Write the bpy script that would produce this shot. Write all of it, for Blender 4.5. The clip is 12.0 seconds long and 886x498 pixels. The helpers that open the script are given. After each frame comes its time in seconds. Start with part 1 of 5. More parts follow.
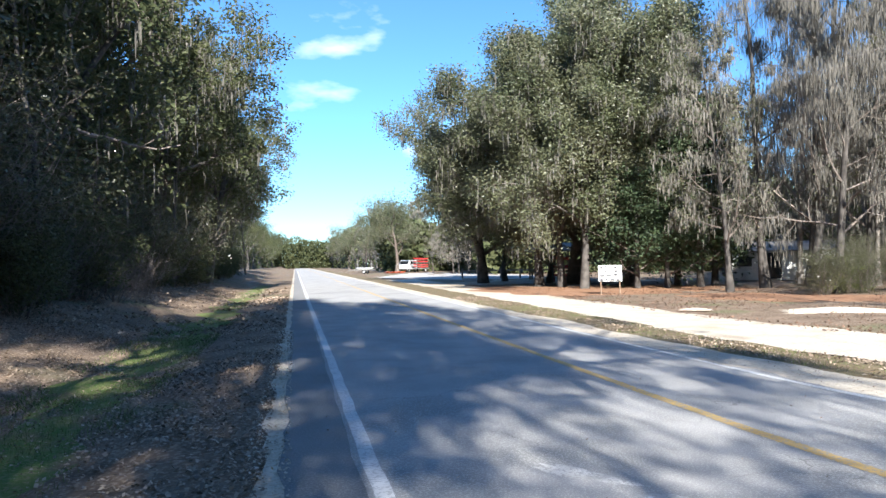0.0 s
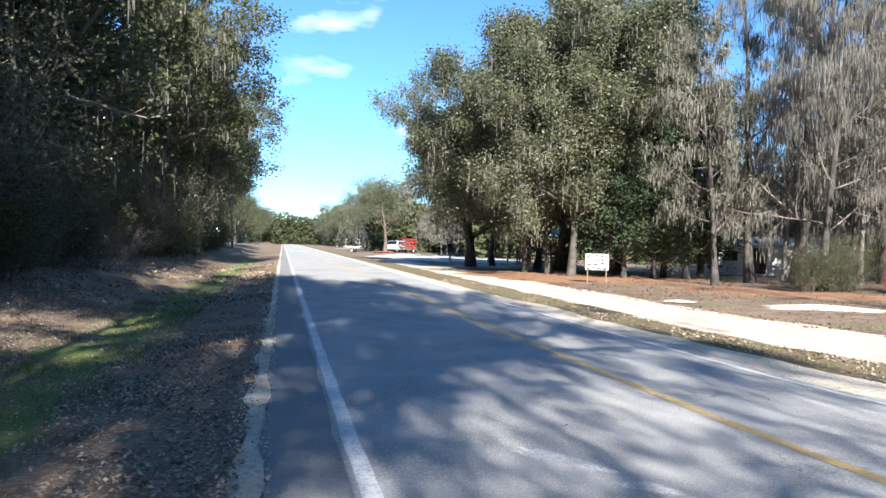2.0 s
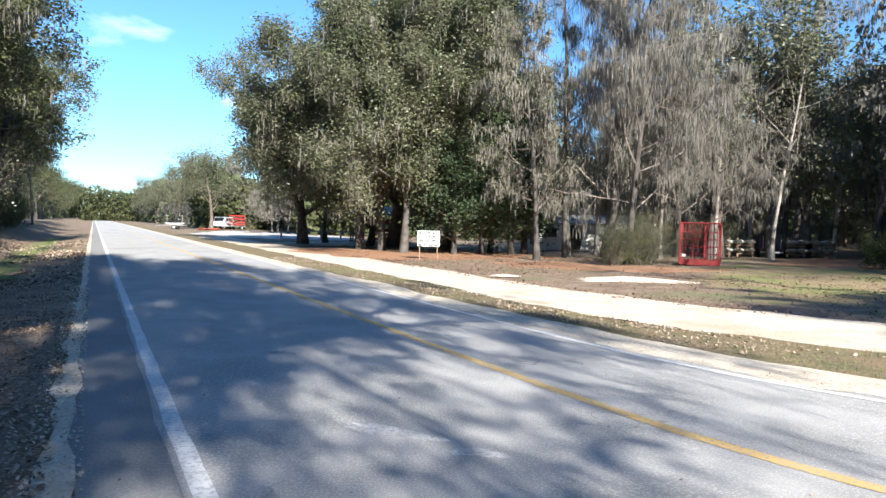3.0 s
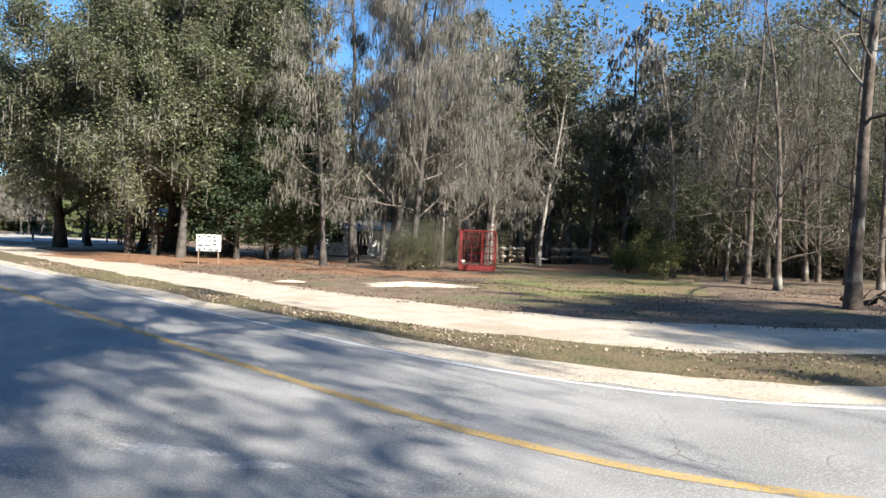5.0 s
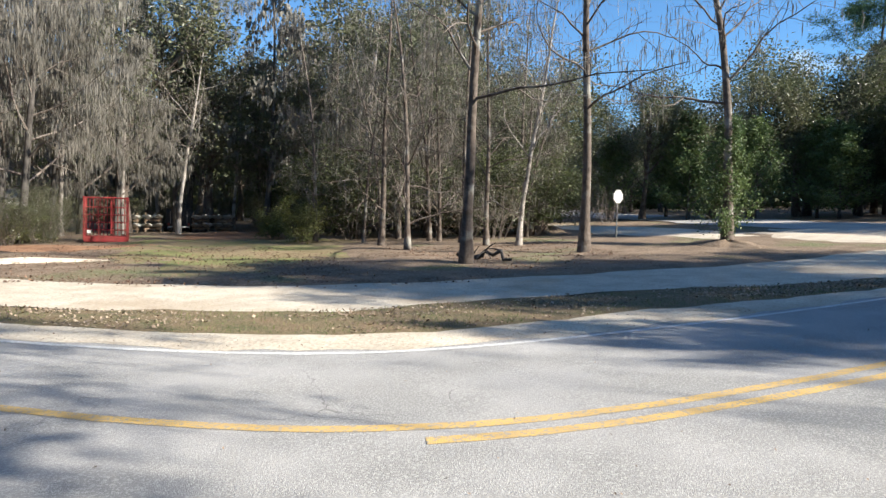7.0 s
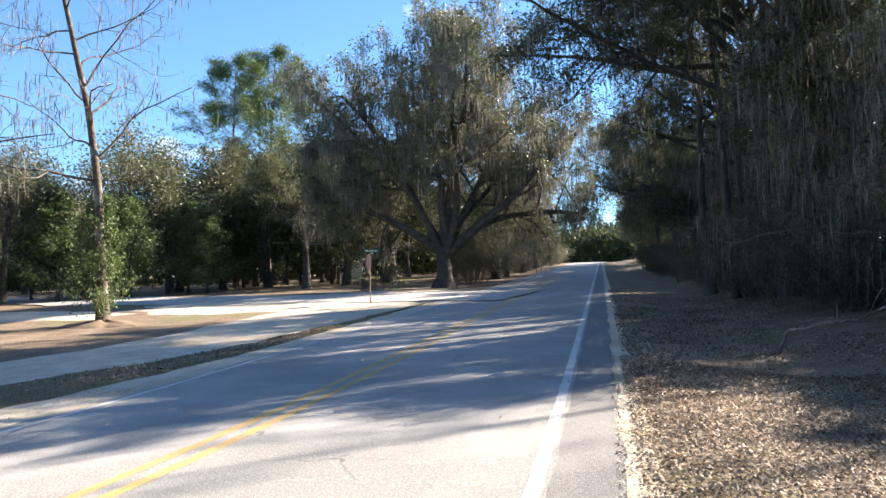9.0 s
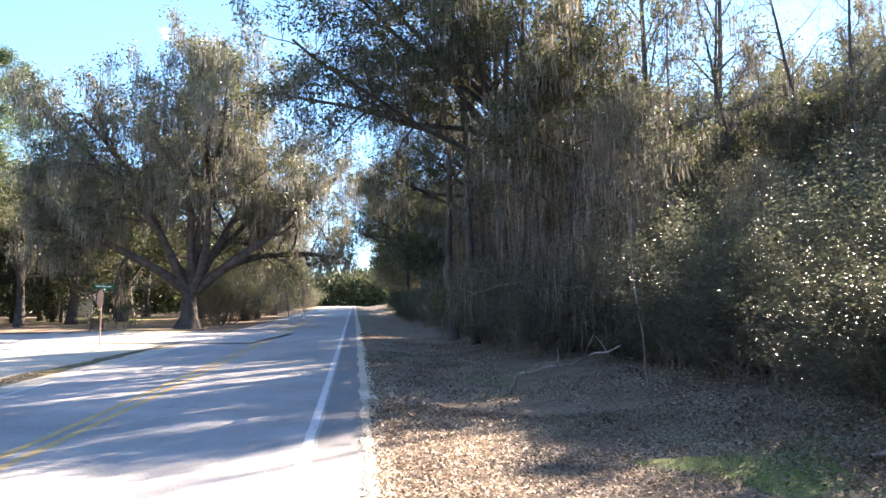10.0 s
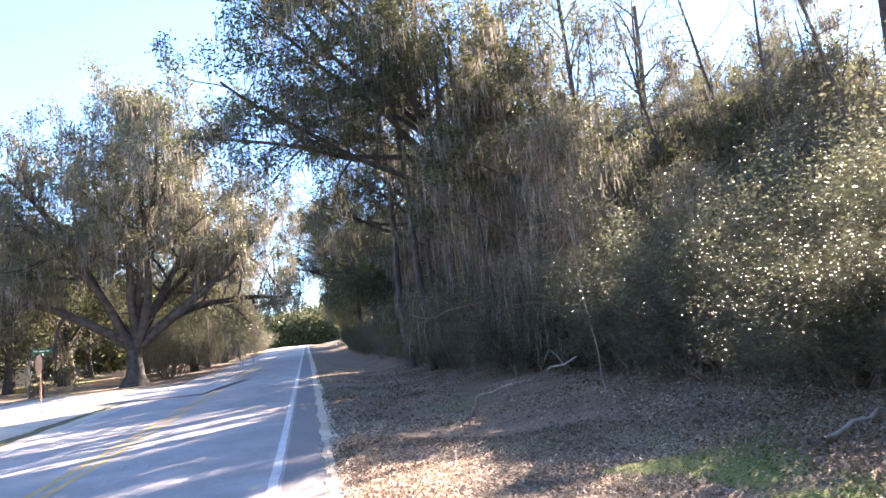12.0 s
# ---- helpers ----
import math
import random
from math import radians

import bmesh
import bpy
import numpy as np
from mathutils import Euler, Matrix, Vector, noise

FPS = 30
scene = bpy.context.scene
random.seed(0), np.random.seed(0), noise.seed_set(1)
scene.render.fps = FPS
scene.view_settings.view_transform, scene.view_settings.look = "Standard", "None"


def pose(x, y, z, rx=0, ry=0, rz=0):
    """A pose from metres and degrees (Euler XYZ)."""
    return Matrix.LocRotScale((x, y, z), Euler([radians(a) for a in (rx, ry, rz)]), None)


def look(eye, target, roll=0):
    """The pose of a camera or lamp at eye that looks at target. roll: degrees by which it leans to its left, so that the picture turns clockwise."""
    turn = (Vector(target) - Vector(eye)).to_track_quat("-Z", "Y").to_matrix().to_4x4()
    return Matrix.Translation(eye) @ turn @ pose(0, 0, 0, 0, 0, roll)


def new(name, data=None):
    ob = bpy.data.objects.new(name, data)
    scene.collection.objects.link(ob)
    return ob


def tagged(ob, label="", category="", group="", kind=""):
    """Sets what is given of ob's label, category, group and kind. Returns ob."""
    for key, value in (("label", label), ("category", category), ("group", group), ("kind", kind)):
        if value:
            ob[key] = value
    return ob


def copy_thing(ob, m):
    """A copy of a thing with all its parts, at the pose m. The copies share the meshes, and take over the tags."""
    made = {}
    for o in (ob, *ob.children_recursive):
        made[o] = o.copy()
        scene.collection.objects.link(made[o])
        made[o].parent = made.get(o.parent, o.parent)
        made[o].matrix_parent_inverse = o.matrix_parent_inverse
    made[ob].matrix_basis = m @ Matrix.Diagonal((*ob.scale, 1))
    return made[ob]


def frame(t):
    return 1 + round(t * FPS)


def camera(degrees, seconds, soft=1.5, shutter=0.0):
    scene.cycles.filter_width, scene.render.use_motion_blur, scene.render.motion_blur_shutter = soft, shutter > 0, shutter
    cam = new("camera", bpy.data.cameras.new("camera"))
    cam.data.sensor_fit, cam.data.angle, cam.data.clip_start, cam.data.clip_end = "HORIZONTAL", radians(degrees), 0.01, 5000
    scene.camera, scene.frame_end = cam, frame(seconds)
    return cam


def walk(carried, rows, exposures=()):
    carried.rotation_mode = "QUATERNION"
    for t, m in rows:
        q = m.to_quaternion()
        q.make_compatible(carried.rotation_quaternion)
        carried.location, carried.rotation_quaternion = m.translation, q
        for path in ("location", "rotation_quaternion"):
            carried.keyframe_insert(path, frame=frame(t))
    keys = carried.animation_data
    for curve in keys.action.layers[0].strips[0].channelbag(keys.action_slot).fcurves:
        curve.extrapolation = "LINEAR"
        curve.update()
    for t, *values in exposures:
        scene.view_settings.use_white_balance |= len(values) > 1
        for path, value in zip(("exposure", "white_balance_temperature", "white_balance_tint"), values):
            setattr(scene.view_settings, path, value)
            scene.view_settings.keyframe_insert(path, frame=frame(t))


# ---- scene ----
cam = camera(65.0, 12.0)
PATH = [
    (0.0, pose(0.0, 0.0, 1.6, 91.13, 1.00, -0.00)),
    (0.5, pose(0.0, 0.0, 1.6, 90.98, 2.09, -0.59)),
    (1.0, pose(0.0, 0.0, 1.6, 89.49, 0.42, 0.01)),
    (1.5, pose(0.0, 0.0, 1.6, 89.15, -0.50, 3.29)),
    (2.0, pose(0.0, 0.0, 1.6, 89.65, -1.41, -0.97)),
    (2.5, pose(0.0, 0.0, 1.6, 87.92, -3.16, -7.45)),
    (3.0, pose(0.0, 0.0, 1.6, 88.10, -1.48, -14.65)),
    (5.0, pose(0.0, 0.0, 1.6, 89.13, -2.30, -32.08)),
    (5.5, pose(0.0, 0.0, 1.6, 88.88, -3.08, -36.54)),
    (6.0, pose(0.0, 0.0, 1.6, 88.48, -5.20, -48.33)),
    (6.5, pose(0.0, 0.0, 1.6, 87.81, -4.91, -55.40)),
    (6.7, pose(0.0, 0.0, 1.6, 87.38, -3.31, -56.93)),
    (8.3, pose(0.0, 0.0, 1.6, 91.12, 1.37, -92.49)),
    (8.5, pose(0.0, 0.0, 1.6, 91.80, 1.64, -97.82)),
    (9.0, pose(0.0, 0.0, 1.6, 93.60, 1.61, -109.06)),
    (9.5, pose(0.0, 0.0, 1.6, 95.29, -0.32, -120.48)),
    (10.0, pose(0.0, 0.0, 1.6, 96.75, 0.67, -129.21)),
    (10.5, pose(0.0, 0.0, 1.6, 97.23, 4.96, -135.25)),
    (11.0, pose(0.0, 0.0, 1.6, 97.78, 6.05, -136.67)),
    (11.5, pose(0.0, 0.0, 1.6, 98.26, 6.72, -135.08)),
    (12.0, pose(0.0, 0.0, 1.6, 98.74, 6.61, -132.77)),
]
walk(cam, PATH, exposures=[(0.0, 1.75, 6000, 11), (2.5, 1.75, 6100, 11), (5.0, 1.5, 6350, 10), (6.7, 1.45, 6400, 10), (8.6, 1.9, 6800, 13), (9.5, 2.55, 7300, 17), (10.2, 3.2, 7500, 22), (11.0, 3.4, 7550, 26), (12.0, 3.45, 7550, 28)])

# ---- sky and sun ----
SUN_AZ, SUN_EL = -168.0, 30.0
world = bpy.data.worlds.new("sky")
scene.world = world
world.use_nodes = True
wn = world.node_tree.nodes
wl = world.node_tree.links
wn.clear()
sky = wn.new("ShaderNodeTexSky")
sky.sky_type = "NISHITA"
sky.sun_disc = False
sky.sun_elevation = radians(SUN_EL)
sky.sun_rotation = radians(-SUN_AZ)
sky.air_density, sky.dust_density, sky.ozone_density = 1.0, 0.0, 4.0
sky_bg = wn.new("ShaderNodeBackground")
sky_bg.inputs["Strength"].default_value = 0.063
sky_out = wn.new("ShaderNodeOutputWorld")
# small fair-weather clouds, low over the horizon
sky_dir = wn.new("ShaderNodeTexCoord").outputs["Generated"]
cloud_at = wn.new("ShaderNodeMapping")
cloud_at.inputs["Scale"].default_value = (1.0, 1.0, 2.6)
cloud_noise = wn.new("ShaderNodeTexNoise")
cloud_noise.inputs["Scale"].default_value, cloud_noise.inputs["Detail"].default_value, cloud_noise.inputs["Roughness"].default_value = 3.4, 6.0, 0.5
cloud_ramp = wn.new("ShaderNodeMapRange")
cloud_ramp.inputs[1].default_value, cloud_ramp.inputs[2].default_value, cloud_ramp.inputs[4].default_value = 0.65, 0.78, 0.85
sky_tint = wn.new("ShaderNodeMix")
sky_tint.data_type, sky_tint.blend_type = "RGBA", "MULTIPLY"
sky_tint.inputs[0].default_value = 1.0
sky_tint.inputs[7].default_value = (0.72, 1.0, 1.16, 1)
cloud_mix = wn.new("ShaderNodeMix")
cloud_mix.data_type = "RGBA"
cloud_mix.inputs[7].default_value = (9.5, 9.7, 10.0, 1)
wl.new(sky_dir, cloud_at.inputs["Vector"])
wl.new(cloud_at.outputs[0], cloud_noise.inputs["Vector"])
wl.new(cloud_noise.outputs["Fac"], cloud_ramp.inputs[0])
wl.new(sky.outputs[0], sky_tint.inputs[6])
wl.new(cloud_ramp.outputs[0], cloud_mix.inputs[0])
wl.new(sky_tint.outputs[2], cloud_mix.inputs[6])
wl.new(cloud_mix.outputs[2], sky_bg.inputs["Color"])
wl.new(sky_bg.outputs[0], sky_out.inputs["Surface"])

sun_data = bpy.data.lights.new("sun", "SUN")
sun_data.energy, sun_data.angle, sun_data.color = 4.6, radians(0.5), (1.0, 0.93, 0.82)
sun = new("sun", sun_data)
sa, se = radians(SUN_AZ), radians(SUN_EL)
SUN_DIR = Vector((-math.sin(sa) * math.cos(se), math.cos(sa) * math.cos(se), math.sin(se)))
sun.matrix_basis = look(SUN_DIR * 60, (0, 0, 0))


# ---- materials ----
def mat(name, base, second=None, scale=4.0, rough=0.85, bump=0.0, bump_scale=30.0, speck=None, speck_scale=60.0, speck_amt=0.5,
        metallic=0.0, island=0.0, third=None, third_scale=0.6, third_lo=0.5, spec=0.3, crack=None):
    """Base colour mixed with a second by noise, large patches of a third, fine specks, a bump, and a spread of brightness from piece to piece."""
    m = bpy.data.materials.new(name)
    m.use_nodes = True
    n, l = m.node_tree.nodes, m.node_tree.links
    b = n["Principled BSDF"]
    b.inputs["Roughness"].default_value, b.inputs["Metallic"].default_value = rough, metallic
    b.inputs["Specular IOR Level"].default_value = spec
    pos = n.new("ShaderNodeNewGeometry").outputs["Position"]

    def noisy(sc, detail=5.0, lo=0.35, hi=0.65):
        t = n.new("ShaderNodeTexNoise")
        t.inputs["Scale"].default_value, t.inputs["Detail"].default_value = sc, detail
        l.new(pos, t.inputs["Vector"])
        r = n.new("ShaderNodeMapRange")
        r.inputs[1].default_value, r.inputs[2].default_value = lo, hi
        l.new(t.outputs["Fac"], r.inputs[0])
        return r.outputs[0], t.outputs["Fac"]

    def mixed(fac, a, c):
        x = n.new("ShaderNodeMix")
        x.data_type = "RGBA"
        l.new(fac, x.inputs[0])
        for sock, v in ((x.inputs[6], a), (x.inputs[7], c)):
            if isinstance(v, tuple):
                sock.default_value = (*v, 1)
            else:
                l.new(v, sock)
        return x.outputs[2]

    col = base
    if second:
        col = mixed(noisy(scale)[0], col, second)
    if third:
        col = mixed(noisy(third_scale, 4.0, third_lo, third_lo + 0.12)[0], col, third)
    if speck:
        f = noisy(speck_scale, 3.0, 0.5, 0.62)[0]
        k = n.new("ShaderNodeMath")
        k.operation = "MULTIPLY"
        k.inputs[1].default_value = speck_amt
        l.new(f, k.inputs[0])
        col = mixed(k.outputs[0], col, speck)
    if crack:
        bend = n.new("ShaderNodeTexNoise")
        bend.inputs["Scale"].default_value, bend.inputs["Detail"].default_value = 2.2, 6.0
        l.new(pos, bend.inputs["Vector"])
        shift = n.new("ShaderNodeMix")
        shift.data_type, shift.blend_type = "RGBA", "ADD"
        shift.inputs[0].default_value = 0.5
        l.new(pos, shift.inputs[6])
        l.new(bend.outputs["Color"], shift.inputs[7])
        vo = n.new("ShaderNodeTexVoronoi")
        vo.feature = "DISTANCE_TO_EDGE"
        vo.inputs["Scale"].default_value = crack[0]
        l.new(shift.outputs[2], vo.inputs["Vector"])
        thin = n.new("ShaderNodeMapRange")
        thin.inputs[1].default_value, thin.inputs[2].default_value = crack[1], crack[1] * 0.2
        l.new(vo.outputs["Distance"], thin.inputs[0])
        worn = n.new("ShaderNodeMath")
        worn.operation = "MULTIPLY"
        l.new(thin.outputs[0], worn.inputs[0])
        l.new(noisy(0.45, 3.0, 0.5, 0.66)[0], worn.inputs[1])
        col = mixed(worn.outputs[0], col, crack[2])
    if island:
        g = n.new("ShaderNodeNewGeometry").outputs["Random Per Island"]
        r = n.new("ShaderNodeMapRange")
        r.inputs[3].default_value, r.inputs[4].default_value = 1 - island, 1 + island
        l.new(g, r.inputs[0])
        h = n.new("ShaderNodeHueSaturation")
        l.new(r.outputs[0], h.inputs["Value"])
        if isinstance(col, tuple):
            h.inputs["Color"].default_value = (*col, 1)
        else:
            l.new(col, h.inputs["Color"])
        col = h.outputs[0]
    if isinstance(col, tuple):
        b.inputs["Base Color"].default_value = (*col, 1)
    else:
        l.new(col, b.inputs["Base Color"])
    if bump:
        bp = n.new("ShaderNodeBump")
        bp.inputs["Strength"].default_value, bp.inputs["Distance"].default_value = bump, 0.02
        l.new(noisy(bump_scale)[1], bp.inputs["Height"])
        l.new(bp.outputs[0], b.inputs["Normal"])
    return m


def leaf_mat(name, base, second, glow=0.35, rough=0.45, island=0.45, spec=0.35):
    """Leaves that let some light through."""
    m = mat(name, base, second, scale=0.5, rough=rough, island=island, spec=spec)
    n, l = m.node_tree.nodes, m.node_tree.links
    b, out = n["Principled BSDF"], n["Material Output"]
    tr = n.new("ShaderNodeBsdfTranslucent")
    src = b.inputs["Base Color"].links[0].from_socket
    l.new(src, tr.inputs["Color"])
    mx = n.new("ShaderNodeMixShader")
    mx.inputs[0].default_value = glow
    l.new(b.outputs[0], mx.inputs[1])
    l.new(tr.outputs[0], mx.inputs[2])
    l.new(mx.outputs[0], out.inputs["Surface"])
    return m


BARK = mat("bark", (0.08, 0.062, 0.05), (0.155, 0.127, 0.105), scale=5.0, rough=0.9, bump=1.0, bump_scale=18, third=(0.26, 0.25, 0.22), third_scale=1.6, third_lo=0.56)
BARK_DARK = mat("dark bark", (0.055, 0.049, 0.043), (0.115, 0.104, 0.092), scale=3.0, rough=0.9, bump=0.9, bump_scale=14)
BARK_PALE = mat("pale bark", (0.24, 0.21, 0.18), (0.4, 0.37, 0.33), scale=2.0, rough=0.9, bump=0.7, bump_scale=18, third=(0.12, 0.1, 0.09), third_scale=2.2, third_lo=0.55)
TWIG = mat("twig", (0.13, 0.105, 0.088), (0.24, 0.205, 0.175), scale=1.2, rough=0.9, island=0.3)
OAK_LEAF = leaf_mat("oak leaf", (0.1, 0.115, 0.056), (0.17, 0.175, 0.1), rough=0.42, island=0.35, spec=0.5)
DARK_LEAF = leaf_mat("dark leaf", (0.072, 0.088, 0.04), (0.12, 0.13, 0.06), glow=0.4, rough=0.55, island=0.35, spec=0.2)
CEDAR_LEAF = leaf_mat("cedar leaf", (0.035, 0.06, 0.03), (0.07, 0.1, 0.045), glow=0.2, rough=0.6)
PINE_LEAF = leaf_mat("pine needle", (0.08, 0.13, 0.05), (0.13, 0.18, 0.06), glow=0.25, rough=0.5)
BRIGHT_LEAF = leaf_mat("bright leaf", (0.14, 0.16, 0.05), (0.23, 0.23, 0.085), glow=0.35)
SHRUB_LEAF = leaf_mat("shrub leaf", (0.098, 0.108, 0.058), (0.165, 0.165, 0.1), glow=0.4, rough=0.27, spec=0.6)
GLOSS_LEAF = leaf_mat("glossy holly leaf", (0.075, 0.088, 0.05), (0.14, 0.148, 0.095), glow=0.35, rough=0.42, spec=0.5, island=0.4)
VINE = mat("dry vine stem", (0.22, 0.17, 0.13), (0.38, 0.31, 0.25), scale=1.5, rough=0.8, island=0.4)
MOSS = leaf_mat("hanging moss", (0.155, 0.145, 0.12), (0.25, 0.235, 0.2), glow=0.35, rough=0.9, island=0.3)
DRY_LEAF = leaf_mat("dry leaf", (0.22, 0.16, 0.115), (0.4, 0.32, 0.235), glow=0.15, rough=0.6, island=0.6)
LITTER_CRUMB = leaf_mat("rust-brown leaf crumb", (0.13, 0.075, 0.05), (0.24, 0.15, 0.1), glow=0.1, rough=0.8, island=0.5)
GRASS_BLADE = leaf_mat("grass blade", (0.1, 0.16, 0.035), (0.2, 0.22, 0.08), glow=0.3, rough=0.6, island=0.4)
LITTER = mat("leaf litter", (0.12, 0.083, 0.054), (0.22, 0.16, 0.11), scale=1.3, rough=0.95, bump=1.0, bump_scale=24, speck=(0.38, 0.3, 0.215), speck_scale=19, speck_amt=0.6, third=(0.11, 0.13, 0.05), third_scale=0.3, third_lo=0.56)
STRAW = mat("pine straw", (0.23, 0.115, 0.06), (0.33, 0.18, 0.1), scale=1.6, rough=0.95, bump=1.0, bump_scale=22, speck=(0.4, 0.27, 0.17), speck_scale=16, speck_amt=0.5)
LAWN = mat("thin winter lawn", (0.2, 0.165, 0.08), (0.26, 0.2, 0.115), scale=0.9, rough=0.95, bump=0.8, bump_scale=30, speck=(0.34, 0.24, 0.15), speck_scale=22, speck_amt=0.5, third=(0.16, 0.18, 0.06), third_scale=0.35, third_lo=0.47)
TURF = mat("grass verge", (0.11, 0.105, 0.05), (0.19, 0.135, 0.08), scale=2.0, rough=0.95, bump=0.9, bump_scale=30, speck=(0.3, 0.23, 0.14), speck_scale=25, speck_amt=0.6)
GREEN = mat("green grass", (0.09, 0.16, 0.03), (0.14, 0.17, 0.05), scale=2.2, rough=0.95, bump=0.9, bump_scale=30, speck=(0.28, 0.22, 0.13), speck_scale=20, speck_amt=0.6, third=(0.17, 0.125, 0.08), third_scale=1.3, third_lo=0.54)
SAND = mat("pale sand", (0.5, 0.435, 0.34), (0.64, 0.575, 0.46), scale=1.6, rough=0.95, bump=0.9, bump_scale=14, speck=(0.34, 0.26, 0.175), speck_scale=22, speck_amt=0.5, third=(0.46, 0.38, 0.28), third_scale=0.45, third_lo=0.55)
GRAVEL = mat("grey gravel", (0.34, 0.33, 0.31), (0.46, 0.44, 0.41), scale=1.4, rough=0.95, bump=0.8, bump_scale=34, speck=(0.62, 0.59, 0.53), speck_scale=40, speck_amt=0.5, third=(0.56, 0.5, 0.41), third_scale=0.3, third_lo=0.55)
ASPHALT = mat("worn asphalt", (0.29, 0.285, 0.27), (0.38, 0.37, 0.355), scale=1.1, rough=0.9, bump=0.5, bump_scale=110, speck=(0.56, 0.55, 0.52), speck_scale=60, speck_amt=0.6, third=(0.25, 0.25, 0.24), third_scale=0.25, third_lo=0.55, crack=(0.7, 0.007, (0.17, 0.165, 0.16)))
SCUFF = mat("scuffed asphalt", (0.36, 0.355, 0.34), (0.62, 0.61, 0.59), scale=6.0, rough=0.9, bump=0.5, bump_scale=60, speck=(0.3, 0.295, 0.28), speck_scale=40, speck_amt=0.8)
ASPHALT_EDGE = mat("shoulder asphalt", (0.2, 0.2, 0.195), (0.25, 0.245, 0.24), scale=0.9, rough=0.92, bump=0.6, bump_scale=90, speck=(0.38, 0.37, 0.35), speck_scale=50, speck_amt=0.5)
PAINT_WHITE = mat("worn white paint", (0.72, 0.72, 0.7), (0.6, 0.6, 0.58), scale=3.0, rough=0.8, bump=0.3, bump_scale=90, speck=(0.36, 0.36, 0.35), speck_scale=35, speck_amt=0.7)
PAINT_YELLOW = mat("worn yellow paint", (0.64, 0.43, 0.14), (0.52, 0.36, 0.15), scale=3.0, rough=0.8, bump=0.3, bump_scale=90, speck=(0.34, 0.31, 0.26), speck_scale=30, speck_amt=0.9)


# ---- building helpers ----
def mesh(name, verts, faces, material, smooth=False):
    me = bpy.data.meshes.new(name)
    me.from_pydata(verts, [], faces)
    me.materials.append(material)
    if smooth:
        me.polygons.foreach_set("use_smooth", [True] * len(me.polygons))
    me.update()
    return me


def thing(name, label, category, group="", kind=""):
    return tagged(new(name), label, category, group, kind)


def part(name, me, parent, label=""):
    ob = new(name, me)
    ob.parent = parent
    return tagged(ob, label) if label else ob


# ---- lie of the land: b runs away from the bend, q along it; off is the distance in from the near lane's edge ----
BIS, TAN = np.array((0.819, 0.574)), np.array((-0.574, 0.819))
CB, SB, BEND = 0.9205, 0.391, 0.8


def b_of(q, off):
    a = SB * np.abs(q) / BEND
    return (off + BEND * (a + np.log1p(np.exp(-2 * a)))) / CB


def off_of(x, y):
    q = x * TAN[0] + y * TAN[1]
    a = SB * np.abs(q) / BEND
    return (x * BIS[0] + y * BIS[1]) * CB - BEND * (a + np.log1p(np.exp(-2 * a)))


def xy_of(q, off):
    b = b_of(q, off)
    return b * BIS[0] + q * TAN[0], b * BIS[1] + q * TAN[1]


def wave(x, y, f=1.0, seed=0.0):
    """A smooth uneven field, about -1 to 1."""
    return (np.sin(x * 1.3 * f + seed) * np.cos(y * 1.1 * f - seed * 1.7) + 0.6 * np.sin(x * 2.9 * f - y * 2.3 * f + seed * 2.1)
            + 0.35 * np.cos(x * 5.3 * f + y * 6.1 * f + seed * 0.7)) / 1.7


def step(v, a, b):
    t = np.clip((v - a) / (b - a), 0, 1)
    return t * t * (3 - 2 * t)


def height(x, y):
    """The road climbs gently away past the bend; a shallow swale and a bank lie under the wood's edge."""
    x, y = np.asarray(x, float), np.asarray(y, float)
    s = np.minimum(x * 0.848 - y * 0.53, 190.0)
    z = 0.047 * 3 * np.logaddexp(0, (s - 5) / 3)
    off = off_of(x, y)
    q = x * TAN[0] + y * TAN[1]
    bank = step(-off, 3.0, 7.5) * (0.35 + 0.35 * step(q, 2, 12)) - 0.16 * step(-off, 0.6, 2.6) * (1 - step(-off, 3.0, 5.5))
    rough = wave(x, y, 0.45, 1.0) * 0.07 * (step(-off, 1.0, 5.0) + step(off, 13.5, 18.0))
    return z + bank + rough


def on_ground(x, y):
    return float(height(x, y))


def spread(lo, hi, near, ratio=1.12, first=0.5):
    """Coordinates, evenly spaced within +-near, then ever wider."""
    out = list(np.arange(0, near, first))
    d = first
    while out[-1] < max(-lo, hi):
        d *= ratio
        out.append(out[-1] + d)
    out = np.array(out)
    return np.unique(np.concatenate([-out[out <= -lo + 1], out[out <= hi + 1]]))


def strip(name, q, offs, material, lift, label, category, ragged=0.0, seed=0.0, f=1.0, kind="structure"):
    """A band of ground between two distances from the lane's edge, with ragged sides."""
    q = np.asarray(q, float)
    rows = []
    for i, o in enumerate(offs):
        o = o(q) if callable(o) else np.full(len(q), float(o))
        side = 1.0 if i in (0, len(offs) - 1) else 0.0
        rows.append(o + side * ragged * wave(q, q * 0.0 + i, f, seed + i * 3.1))
    v, fa, n = [], [], len(q)
    for i, r in enumerate(rows):
        x, y = xy_of(q, r)
        rim = i in (0, len(rows) - 1) and len(rows) > 2
        v += list(zip(x.tolist(), y.tolist(), (height(x, y) + (min(lift, 0.003) if rim else lift)).tolist()))
    for i in range(len(rows) - 1):
        for j in range(n - 1):
            fa.append((i * n + j, i * n + j + 1, (i + 1) * n + j + 1, (i + 1) * n + j))
    ob = new(name, mesh(name, v, fa, material, True))
    return tagged(ob, label, category, kind=kind)


